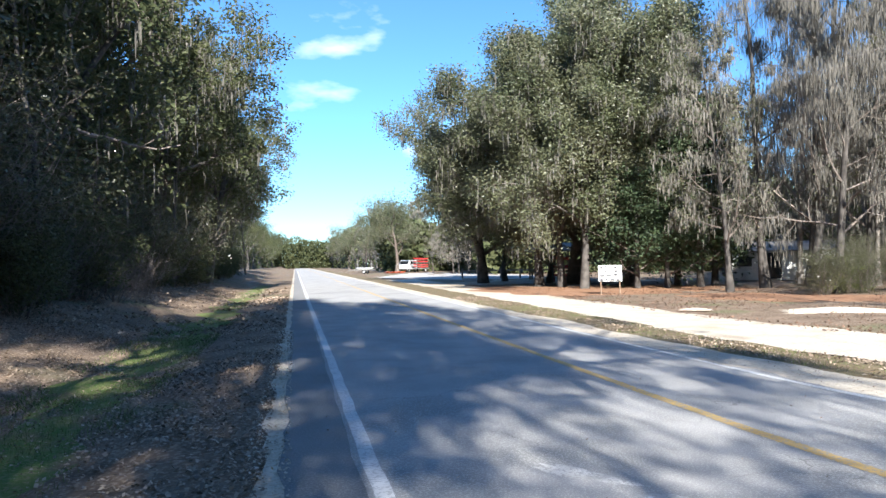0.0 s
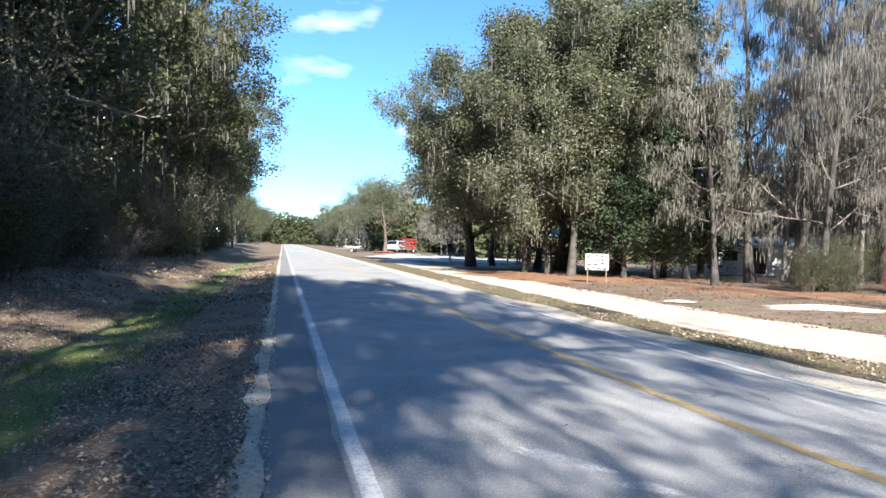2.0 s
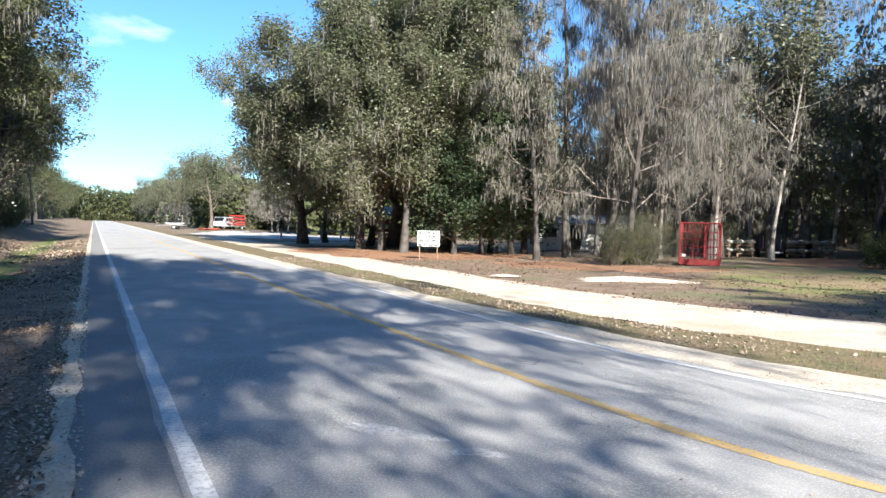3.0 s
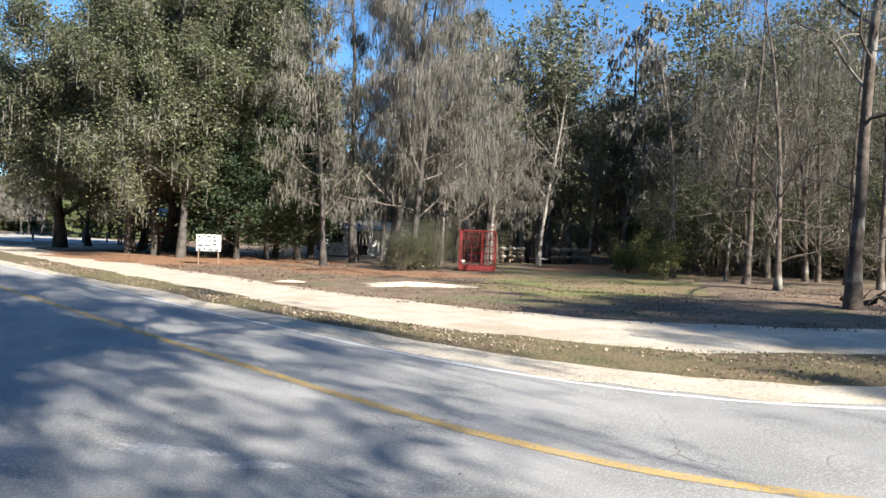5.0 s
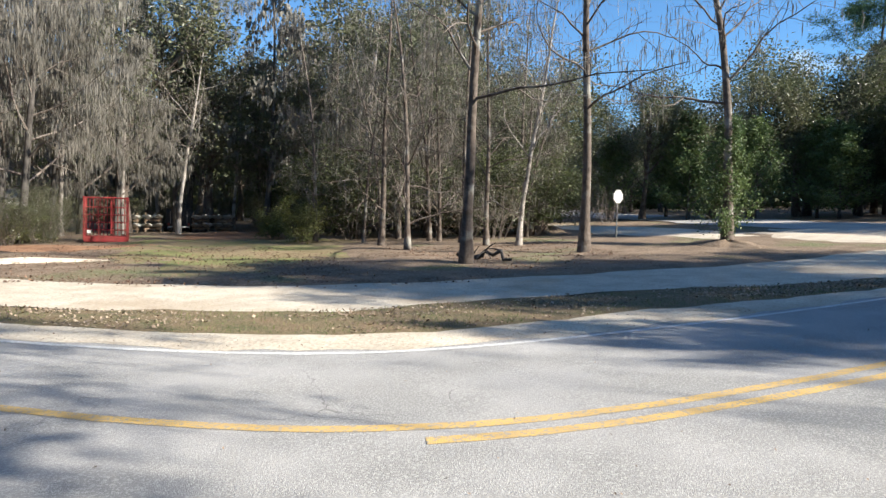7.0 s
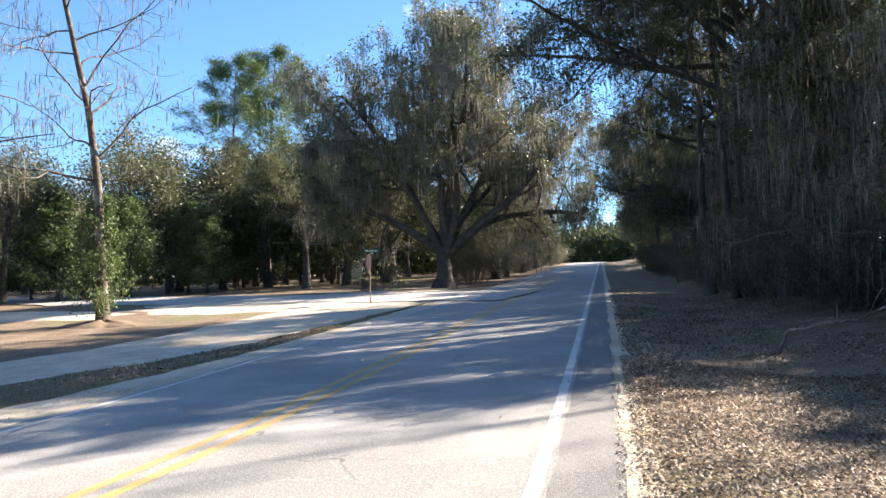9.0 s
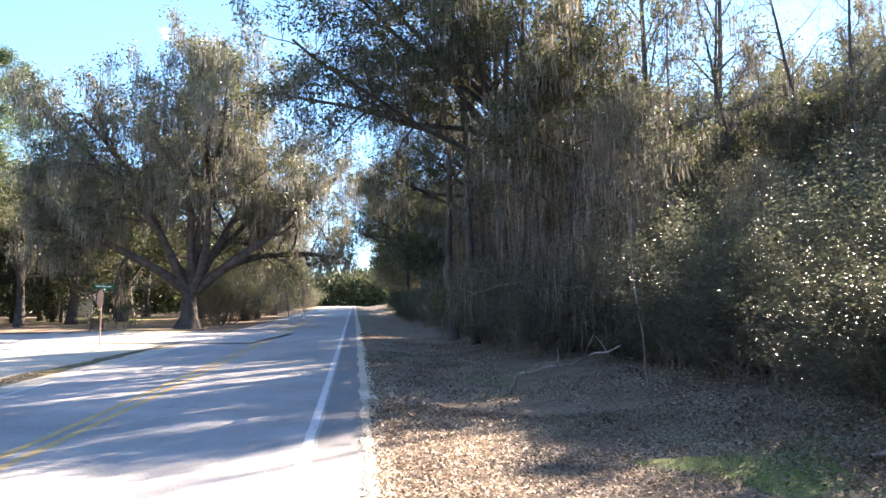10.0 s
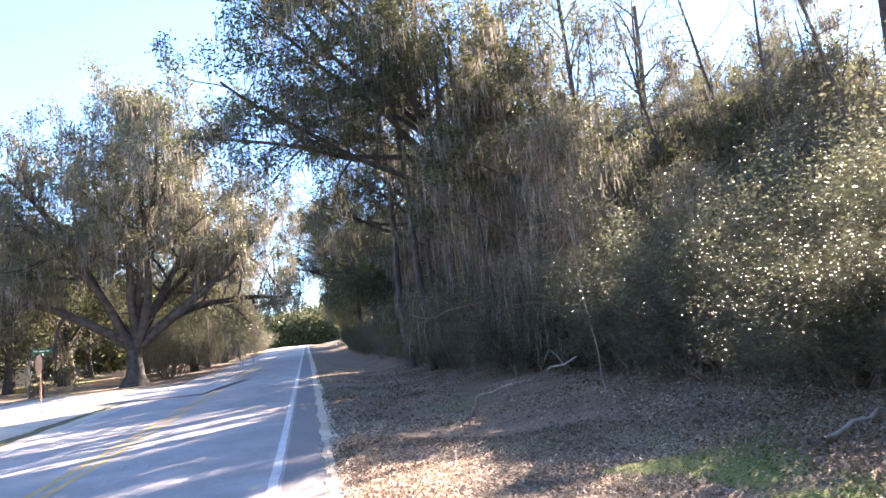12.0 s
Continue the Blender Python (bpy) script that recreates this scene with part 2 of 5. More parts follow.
# ---- ground, roads ----
qs = spread(-1500, 1500, 36, 1.1, 0.5)
os_ = np.unique(np.concatenate([spread(-1300, 1300, 16, 1.12, 0.5), [-0.5, 7.2]]))
Q, O = np.meshgrid(qs, os_)
GX, GY = xy_of(Q, O)
low = 0.05 * step(O, -0.6, -0.2) * (1 - step(O, 12.4, 13.0)) + 0.03 * step(O, 12.4, 13.0) * (1 - step(O, 13.8, 14.4)) * step(3 - np.abs(Q + 1), 0, 2)
GZ = height(GX, GY) - low
nq = len(qs)
gv = np.stack([GX.ravel(), GY.ravel(), GZ.ravel()], 1).tolist()
gf = [(i * nq + j, i * nq + j + 1, (i + 1) * nq + j + 1, (i + 1) * nq + j) for i in range(len(os_) - 1) for j in range(nq - 1)]
tagged(new("ground", mesh("ground", gv, gf, LITTER, True)), "brown leaf litter and bare soil on the wood's floor", "ground", kind="structure")

def along(*nodes):
    """A distance from the near lane's edge that changes along the road, eased between nodes of (q, distance)."""
    ks, vs = zip(*sorted(nodes))

    def value(q):
        return sum(np.interp(q + d, ks, vs) for d in (-1.2, -0.6, 0.0, 0.6, 1.2)) / 5
    return value


FAR_LINE = along((-420, 6.75), (-2, 6.75), (0.5, 6.5), (4, 6.12), (420, 6.12))
SHOULDER = along((-420, 7.5), (-9, 7.5), (-4, 8.1), (-1, 7.7), (1, 7.5), (4, 7.15), (9, 7.0), (11, 6.75), (13, 7.3), (15, 6.8), (20, 6.7), (420, 6.6))
SAND_NEAR = along((-36, 7.0), (-28, 7.2), (-18, 7.9), (-10.5, 8.3), (-4.7, 9.9), (-2, 10.2), (0.3, 9.5), (2, 9.1), (4.2, 8.4), (7, 8.0), (12, 8.2), (20, 8.3), (40, 8.6), (420, 8.6))
SAND_FAR = along((-36, 17.5), (-28, 16.5), (-20, 13.0), (-9.5, 12.1), (-4.6, 13.0), (-1, 13.3), (2, 12.5), (5, 11.75), (9, 11.1), (14, 11.2), (30, 11.6), (420, 12.0))


def moved(rule, by):
    return lambda q: rule(q) + by


qr = spread(-420, 420, 40, 1.06, 0.4)
strip("road", qr, [0.45, 2.0, 4.05, 5.5, moved(FAR_LINE, 0.3)], ASPHALT, 0.0, "worn grey asphalt two-lane road with dappled shade", "road", 0.03, 1.0)
strip("road_shoulder", qr, [-0.12, 0.2, 0.6], ASPHALT_EDGE, -0.006, "darker strip of shoulder asphalt beside the white line", "road shoulder", 0.05, 2.0, 1.7)
strip("edge_line", qr, [0.5, 0.63], PAINT_WHITE, 0.004, "worn white edge line on the near lane", "road marking", 0.012, 4.0, 3.0)
strip("edge_line", qr, [moved(FAR_LINE, -0.05), moved(FAR_LINE, 0.05)], PAINT_WHITE, 0.004, "thin white edge line on the far lane", "road marking", 0.015, 5.0, 3.0)
strip("centre_line", qr, [3.98, 4.11], PAINT_YELLOW, 0.004, "worn yellow centre line", "road marking", 0.012, 6.0, 3.0)
strip("centre_line", qr[(qr < -0.3) & (qr > -420)], [3.7, 3.83], PAINT_YELLOW, 0.004, "second yellow centre line that begins at the bend", "road marking", 0.012, 7.0, 3.0)
strip("verge_gravel", qr, [along((-420, -0.42), (-3, -0.42), (2, -0.3), (420, -0.3)), -0.2, -0.08], SAND, -0.012, "pale sand and grit spilled along the asphalt's edge", "gravel", 0.1, 8.0, 4.5)
strip("sand_shoulder", qr[qr > -30], [moved(FAR_LINE, 0.14), moved(FAR_LINE, 0.5), moved(SHOULDER, 0.12)], SAND, 0.014, "pale sandy shoulder beside the far lane", "sand", 0.13, 9.0, 2.1)
strip("grass_median", qr[qr > -29], [moved(SHOULDER, -0.1), lambda q: (SHOULDER(q) + SAND_NEAR(q)) / 2, moved(SAND_NEAR, 0.1)], TURF, 0.026, "thin grass strip with fallen leaves between two roads", "grass", 0.2, 10.0, 1.1)
strip("sand_road", qr[(qr > -36) & (qr < 60)], [SAND_NEAR, lambda q: SAND_NEAR(q) * 0.65 + SAND_FAR(q) * 0.35, lambda q: SAND_NEAR(q) * 0.3 + SAND_FAR(q) * 0.7, SAND_FAR], SAND, 0.006, "pale sandy frontage road", "sand road", 0.24, 11.0, 0.6)


# ---- trees ----
def unit(v):
    return v / max(float(np.linalg.norm(v)), 1e-9)


class Growth:
    """Collects the tubes, leaves and moss of one tree."""

    def __init__(self, seed):
        self.r = np.random.default_rng(seed)
        self.wood_v, self.wood_f, self.twig_v, self.twig_f = [], [], [], []
        self.tips, self.hang, self.limbs = [], [], []

    def tube(self, pts, radii, sides, fine=False, limb=False):
        if limb:
            self.limbs.append(([], []))
        v, f = self.limbs[-1] if limb else (self.twig_v, self.twig_f) if fine else (self.wood_v, self.wood_f)
        base = len(v)
        ref = np.array((0.31, 0.2, 0.93))
        ang = np.arange(sides) * 2 * math.pi / sides
        for i, p in enumerate(pts):
            d = unit(pts[min(i + 1, len(pts) - 1)] - pts[max(i - 1, 0)])
            a = np.cross(d, ref)
            a = unit(a if np.linalg.norm(a) > 0.05 else np.cross(d, (1, 0, 0)))
            c = np.cross(d, a)
            for k in range(sides):
                v.append((p + radii[i] * (math.cos(ang[k]) * a + math.sin(ang[k]) * c)).tolist())
        for i in range(len(pts) - 1):
            for k in range(sides):
                k2 = (k + 1) % sides
                f.append((base + i * sides + k, base + i * sides + k2, base + (i + 1) * sides + k2, base + (i + 1) * sides + k))

    def branch(self, p, d, length, r, lev, S):
        g = self.r
        seg = S["seg"][lev]
        pts, dirs = [p], [d]
        for i in range(seg):
            d = unit(d + g.normal(0, S["wob"][lev], 3) + np.array((0, 0, S["up"][lev])))
            p = p + d * length / seg
            pts.append(p)
            dirs.append(d)
        end = S.get("end", [0.45, 0.3, 0.3, 0.3, 0.3])[lev]
        radii = [r * (1 - (1 - end) * i / seg) for i in range(seg + 1)]
        if lev == 0:
            radii[0] *= S.get("flare", 1.5)
        self.tube(pts, radii, S["sides"][lev], lev >= S["fine"], lev == 1 and "limbs" in S)
        if lev >= S["leafy"]:
            self.tips += [pts[i] for i in range(1, seg + 1)]
        if lev >= S.get("mossy", 9):
            self.hang += [pts[i] for i in range(1, seg + 1)]
        if lev + 1 < len(S["n"]) + 1 and lev < len(S["n"]):
            lo = S["from"][lev]
            for k in range(S["n"][lev]):
                t = lo + (1 - lo) * (k + g.uniform(0.1, 0.9)) / S["n"][lev]
                fi = t * seg
                i = min(int(fi), seg - 1)
                q = pts[i] + (pts[i + 1] - pts[i]) * (fi - i)
                dd = dirs[i + 1]
                ang = radians(g.uniform(*S["angle"][lev]))
                az = (k * 2.4 + g.uniform(-0.6, 0.6))
                a = unit(np.cross(dd, (0.2, 0.97, 0.1)))
                c = np.cross(dd, a)
                nd = unit(dd * math.cos(ang) + (a * math.cos(az) + c * math.sin(az)) * math.sin(ang))
                ln = length * S["len"][lev] * g.uniform(0.7, 1.2) * (1 - S.get("shrink", 0.35) * (t - lo) / max(1 - lo, 0.01))
                self.branch(q, nd, ln, radii[i] * S["thin"][lev], lev + 1, S)

    def fit(self, tall):
        """Brings the tree to its full height."""
        top = max(p[2] for p in (self.tips or [np.array(v) for v in self.twig_v[-400:]]))
        k = tall / top
        self.wood_v = (np.array(self.wood_v) * k).tolist()
        self.twig_v = (np.array(self.twig_v).reshape(-1, 3) * k).tolist()
        self.limbs = [((np.array(v) * k).tolist(), f) for v, f in self.limbs]
        self.tips, self.hang = [p * k for p in self.tips], [p * k for p in self.hang]

    def wood(self, name, material):
        return mesh(name, self.wood_v, self.wood_f, material, True)

    def limb_parts(self, material, parent):
        for v, f in self.limbs:
            part("limb", mesh("limb", v, f, material, True), parent)

    def twigs(self, name, material):
        return mesh(name, self.twig_v, self.twig_f, material)

    def leaves(self, name, material, per, size, spread_r, flat=0.5, only=1.0, long=0.5):
        g = self.r
        tips = np.array(self.tips)
        if only < 1:
            tips = tips[g.random(len(tips)) < only]
        c = np.repeat(tips, per, 0)
        n = len(c)
        c = c + g.normal(0, 1, (n, 3)) * np.array((spread_r, spread_r, spread_r * 0.75))
        a = g.normal(0, 1, (n, 3))
        a[:, 2] *= flat
        a /= np.linalg.norm(a, axis=1)[:, None]
        b = np.cross(a, g.normal(0, 1, (n, 3)))
        b /= np.linalg.norm(b, axis=1)[:, None]
        s = size * g.uniform(0.6, 1.3, (n, 1))
        nrm = np.cross(a, b) * s * 0.18
        v = np.stack([c - a * s, c + b * s * long + nrm, c + a * s, c - b * s * long + nrm], 1).reshape(-1, 3)
        f = np.arange(n * 4).reshape(-1, 4)
        return mesh(name, v.tolist(), f.tolist(), material)

    def moss(self, name, material, per, lo, hi, width, only=1.0, jitter=0.15):
        g = self.r
        pts = np.array(self.hang)
        if only < 1:
            pts = pts[g.random(len(pts)) < only]
        c = np.repeat(pts, per, 0)
        n = len(c)
        c = c + g.normal(0, jitter, (n, 3))
        ln = g.uniform(lo, hi, n) * g.uniform(0.5, 1.0, n)
        az = g.uniform(0, math.pi, n)
        side = np.stack([np.cos(az), np.sin(az), 0 * az], 1) * (width * g.uniform(0.5, 1.3, n))[:, None]
        sway = g.normal(0, 0.06, (n, 3)) * ln[:, None]
        sway[:, 2] = 0
        down = np.array((0, 0, -1.0))
        p1, p2, p3 = (c + down * (ln * k)[:, None] + sway * s for k, s in ((0.35, 1.0), (0.72, 0.2), (1.0, 0.8)))
        v = np.stack([c - side * 0.4, c + side * 0.4, p1 - side, p1 + side, p2 - side * 0.55, p2 + side * 0.55, p3], 1).reshape(-1, 3)
        f = []
        for i in range(n):
            o = i * 7
            f += [(o, o + 1, o + 3, o + 2), (o + 2, o + 3, o + 5, o + 4), (o + 4, o + 5, o + 6)]
        return mesh(name, v.tolist(), f, material)


UP = np.array((0.0, 0.0, 1.0))
ZERO = np.zeros(3)


def put(ob, x, y, turn=0.0, scale=1.0, tall=None, sink=0.08, tilt=0.0):
    """Stands a thing on the ground."""
    ob.scale = (1, 1, 1)
    ob.matrix_basis = pose(x, y, on_ground(x, y) - sink, tilt, 0, turn) @ Matrix.Diagonal((scale, scale, tall or scale, 1))
    return ob



def oak(seed, tall=17.0, label="evergreen oak", per=5, size=0.17, leaf=None, moss_share=0.25, dark=False, n=(8, 6, 5, 3), spread_r=0.5, low=0.28, reach=0.72, trunk=0.62, girth=0.02, up=(0.03, 0.05, 0.05, 0.02, -0.02)):
    g = Growth(seed)
    S = dict(seg=[5, 6, 5, 3, 2], wob=[0.06, 0.14, 0.2, 0.25, 0.3], up=list(up), n=list(n), angle=[(28, 70), (28, 65), (30, 70), (30, 75)],
             len=[reach, 0.55, 0.5, 0.55], thin=[0.5, 0.5, 0.5, 0.5], sides=[9, 6, 4, 3, 3], fine=2, limbs=1, leafy=len(n) - 1, mossy=2, **{"from": [low, 0.3, 0.25, 0.2]})
    g.branch(ZERO, unit(np.array((0.05, 0.03, 1))), tall * trunk, tall * girth, 0, S)
    g.fit(tall)
    t = thing("oak_tree", label, "tree")
    part("trunk", g.wood("trunk", BARK_DARK if dark else BARK), t)
    g.limb_parts(BARK_DARK if dark else BARK, t)
    if g.twig_v:
        tagged(part("branchwork", g.twigs("branchwork", TWIG), t), kind="stuff")
    tagged(part("crown", g.leaves("crown", leaf or OAK_LEAF, per, size, spread_r), t), kind="stuff")
    if moss_share:
        tagged(part("moss", g.moss("moss", MOSS, 3, 0.3, 1.3, 0.035, moss_share), t, "grey strands of hanging moss"), kind="stuff")
    return t


def mossy_tree(seed, tall=16.0, label="bare tree hung with grey moss", share=0.6, droop=-0.06, leaf_share=0.0, n=(20, 6, 5), per=3, width=0.045):
    g = Growth(seed)
    S = dict(seg=[8, 5, 4, 4], wob=[0.04, 0.14, 0.2, 0.26], up=[0.02, 0.0, droop, droop * 1.6], n=list(n), angle=[(40, 82), (30, 65), (30, 75)],
             len=[0.36, 0.5, 0.6], thin=[0.33, 0.5, 0.5], sides=[8, 4, 3, 3], fine=1, leafy=3, mossy=1, shrink=0.62, end=[0.15, 0.3, 0.3, 0.3], **{"from": [0.16, 0.25, 0.2]})
    g.branch(ZERO, unit(np.array((0.02, 0.04, 1))), tall, tall * 0.014, 0, S)
    t = thing("mossy_tree", label, "tree")
    part("trunk", g.wood("trunk", BARK_DARK), t)
    tagged(part("branchwork", g.twigs("branchwork", TWIG), t), kind="stuff")
    tagged(part("moss", g.moss("moss", MOSS, per, 0.15, 0.8, width, share), t, "grey strands of hanging moss"), kind="stuff")
    if leaf_share:
        tagged(part("crown", g.leaves("crown", OAK_LEAF, 8, 0.07, 0.3, only=leaf_share), t), kind="stuff")
    return t


def bare_tree(seed, tall=15.0, label="bare winter tree with grey bark", pale=False, moss_share=0.03, n=(12, 6, 5), spread_a=(38, 84), low=0.3, leaf_share=0.0, reach=0.3, dark=False):
    g = Growth(seed)
    S = dict(seg=[11, 7, 5, 3], wob=[0.042, 0.2, 0.26, 0.3], up=[0.03, 0.03, 0.02, 0.0], n=list(n), angle=[spread_a, (30, 70), (30, 75)],
             len=[reach, 0.5, 0.55], thin=[0.36, 0.5, 0.5], sides=[9, 5, 3, 3], fine=2, limbs=1, leafy=3, mossy=2, shrink=0.5, end=[0.2, 0.25, 0.3, 0.4], **{"from": [low, 0.2, 0.15]})
    g.branch(ZERO, unit(np.array((0.015, -0.01, 1))), tall, tall * 0.0105, 0, S)
    t = thing("bare_tree", label, "tree")
    part("trunk", g.wood("trunk", BARK_PALE if pale else BARK_DARK if dark else BARK), t)
    g.limb_parts(BARK_PALE if pale else BARK_DARK if dark else BARK, t)
    tagged(part("branchwork", g.twigs("branchwork", TWIG), t), kind="stuff")
    if moss_share:
        tagged(part("moss", g.moss("moss", MOSS, 4, 0.15, 0.8, 0.014, moss_share), t, "grey strands of hanging moss"), kind="stuff")
    if leaf_share:
        tagged(part("crown", g.leaves("crown", OAK_LEAF, 6, 0.06, 0.22, only=leaf_share), t), kind="stuff")
    return t


def vine_tree(seed, tall=9.0, leaf_share=0.3, label="slender tree tangled with dry vines and glossy leaves"):
    g = Growth(seed)
    S = dict(seg=[8, 6, 5, 4], wob=[0.07, 0.2, 0.28, 0.3], up=[0.02, 0.02, -0.12, -0.22], n=[18, 7, 5], angle=[(35, 80), (30, 75), (30, 75)],
             len=[0.3, 0.6, 0.6], thin=[0.35, 0.5, 0.5], sides=[7, 4, 3, 3], fine=1, leafy=2, mossy=2, shrink=0.4, end=[0.25, 0.3, 0.3, 0.4], **{"from": [0.12, 0.15, 0.15]})
    g.branch(ZERO, unit(np.array((0.06, -0.05, 1))), tall, tall * 0.009, 0, S)
    t = thing("vine_tree", label, "tree")
    part("trunk", g.wood("trunk", BARK_DARK), t)
    tagged(part("branchwork", g.twigs("branchwork", VINE), t, "dry brown vines and twigs"), kind="stuff")
    tagged(part("crown", g.leaves("crown", GLOSS_LEAF, 4, 0.05, 0.14, only=leaf_share), t), kind="stuff")
    tagged(part("vines", g.moss("vines", VINE, 2, 0.4, 1.6, 0.008, 0.3), t, "thin hanging vine stems"), kind="stuff")
    return t


def pine(seed, tall=21.0):
    g = Growth(seed)
    S = dict(seg=[8, 4, 3], wob=[0.03, 0.12, 0.2], up=[0.02, 0.08, 0.1], n=[15, 6], angle=[(50, 85), (30, 60)], len=[0.27, 0.45], thin=[0.3, 0.5], sides=[8, 4, 3], fine=1, leafy=2,
             shrink=0.5, end=[0.2, 0.3, 0.3], **{"from": [0.55, 0.3]})
    g.branch(ZERO, unit(np.array((0.02, 0.02, 1))), tall, tall * 0.011, 0, S)
    t = thing("pine_tree", "tall pine with a bare trunk and a tufted crown", "tree")
    part("trunk", g.wood("trunk", BARK), t)
    tagged(part("branchwork", g.twigs("branchwork", TWIG), t), kind="stuff")
    tagged(part("crown", g.leaves("crown", PINE_LEAF, 90, 0.2, 0.34, flat=0.7, long=0.12), t, "clumps of green needles"), kind="stuff")
    return t


def cedar(seed, tall=10.0, leaf=None, label="dense dark evergreen tree", wide=0.36, per=5, size=0.13):
    g = Growth(seed)
    S = dict(seg=[7, 5, 4], wob=[0.03, 0.12, 0.22], up=[0.02, 0.03, -0.02], n=[34, 9], angle=[(55, 85), (30, 70)], len=[wide, 0.42], thin=[0.25, 0.5], sides=[7, 4, 3], fine=1, leafy=1,
             shrink=0.75, end=[0.15, 0.3, 0.3], **{"from": [0.08, 0.15]})
    g.branch(ZERO, UP.copy(), tall, tall * 0.016, 0, S)
    t = thing("evergreen_tree", label, "tree")
    part("trunk", g.wood("trunk", BARK_DARK), t)
    tagged(part("branchwork", g.twigs("branchwork", TWIG), t), kind="stuff")
    tagged(part("crown", g.leaves("crown", leaf or CEDAR_LEAF, per, size, 0.34), t), kind="stuff")
    return t


def shrub(seed, tall=3.0, leaf=None, per=4, size=0.05, label="leafy evergreen shrub at the roadside", share=1.0, stems=9, name="shrub", twig=None, n=(8, 5)):
    g = Growth(seed)
    S = dict(seg=[5, 4, 3], wob=[0.12, 0.2, 0.25], up=[0.03, 0.03, 0.0], n=list(n), angle=[(25, 65), (30, 75)], len=[0.45, 0.5], thin=[0.5, 0.5], sides=[4, 3, 3], fine=0, leafy=1,
             flare=1.1, end=[0.3, 0.3, 0.3], **{"from": [0.15, 0.15]})
    for k in range(stems):
        a = k * 2.4
        rad = 0.12 * math.sqrt(k) * tall / 3
        d = unit(np.array((math.cos(a) * 0.5, math.sin(a) * 0.5, 1)) + g.r.normal(0, 0.15, 3))
        g.branch(np.array((math.cos(a) * rad, math.sin(a) * rad, 0.0)), d, tall * g.r.uniform(0.7, 1.05), 0.008 + 0.004 * tall, 0, S)
    t = thing(name, label, "shrub")
    tagged(part("branchwork", g.twigs("branchwork", twig or TWIG), t), kind="stuff")
    if share:
        tagged(part("foliage", g.leaves("foliage", leaf or SHRUB_LEAF, per, size, 0.14 * tall / 3 + 0.03, only=share), t), kind="stuff")
    return t


def live_oak():
    """The old roadside oak: a stout forked trunk, arching limbs over the road, a high dome and much moss."""
    g = Growth(77)
    S = dict(seg=[4, 9, 6, 3, 2], wob=[0.05, 0.09, 0.2, 0.25, 0.3], up=[0.0, -0.02, 0.05, 0.0, -0.02], n=[0, 10, 5, 4], angle=[(20, 40), (35, 75), (30, 70), (30, 75)],
             len=[0.8, 0.4, 0.55, 0.55], thin=[0.7, 0.5, 0.5, 0.5], sides=[10, 8, 5, 3, 3], fine=2, limbs=1, leafy=3, mossy=2, **{"from": [0.6, 0.35, 0.2, 0.2]})
    g.branch(ZERO, unit(np.array((0.05, 0, 1))), 3.2, 0.7, 0, S)
    limbs = [((0.75, 0.0, 0.95), 12.5, -0.07), ((0.85, -0.15, 0.8), 12.5, -0.07), ((-0.5, 0.2, 1.2), 13.5, 0.0), ((0.15, 0.5, 1.3), 14.0, 0.0), ((-0.95, -0.2, 0.9), 10.5, -0.07), ((0.35, -0.4, 1.3), 14.5, 0.0),
             ((-0.1, -0.1, 1.5), 15.5, 0.02), ((0.5, 0.4, 1.1), 12.0, 0.0), ((-0.6, -0.3, 1.2), 13.5, 0.0), ((0.1, -0.2, 1.4), 15.0, 0.02), ((0.6, 0.1, 1.2), 13.5, 0.0)]
    for (dx, dy, dz), ln, up in limbs:
        S["up"][1] = up
        S["n"][1] = 8 if up < 0 else 11
        g.branch(np.array((0.15, 0.0, 2.6)) + np.array((dx, dy, 0)) * 0.35, unit(np.array((dx, dy, dz))), ln, 0.36 if up < 0 else 0.3, 1, S)
    g.fit(20.0)
    t = thing("live_oak", "old live oak with arching limbs and hanging moss beside the road", "tree")
    part("trunk", g.wood("trunk", BARK_DARK), t, "stout dark trunk with a flared foot")
    g.limb_parts(BARK_DARK, t)
    tagged(part("branchwork", g.twigs("branchwork", BARK_DARK), t), kind="stuff")
    tagged(part("crown", g.leaves("crown", OAK_LEAF, 15, 0.095, 0.32), t), kind="stuff")
    tagged(part("moss", g.moss("moss", MOSS, 6, 0.5, 2.0, 0.026, 0.55), t, "grey strands of hanging moss"), kind="stuff")
    return t


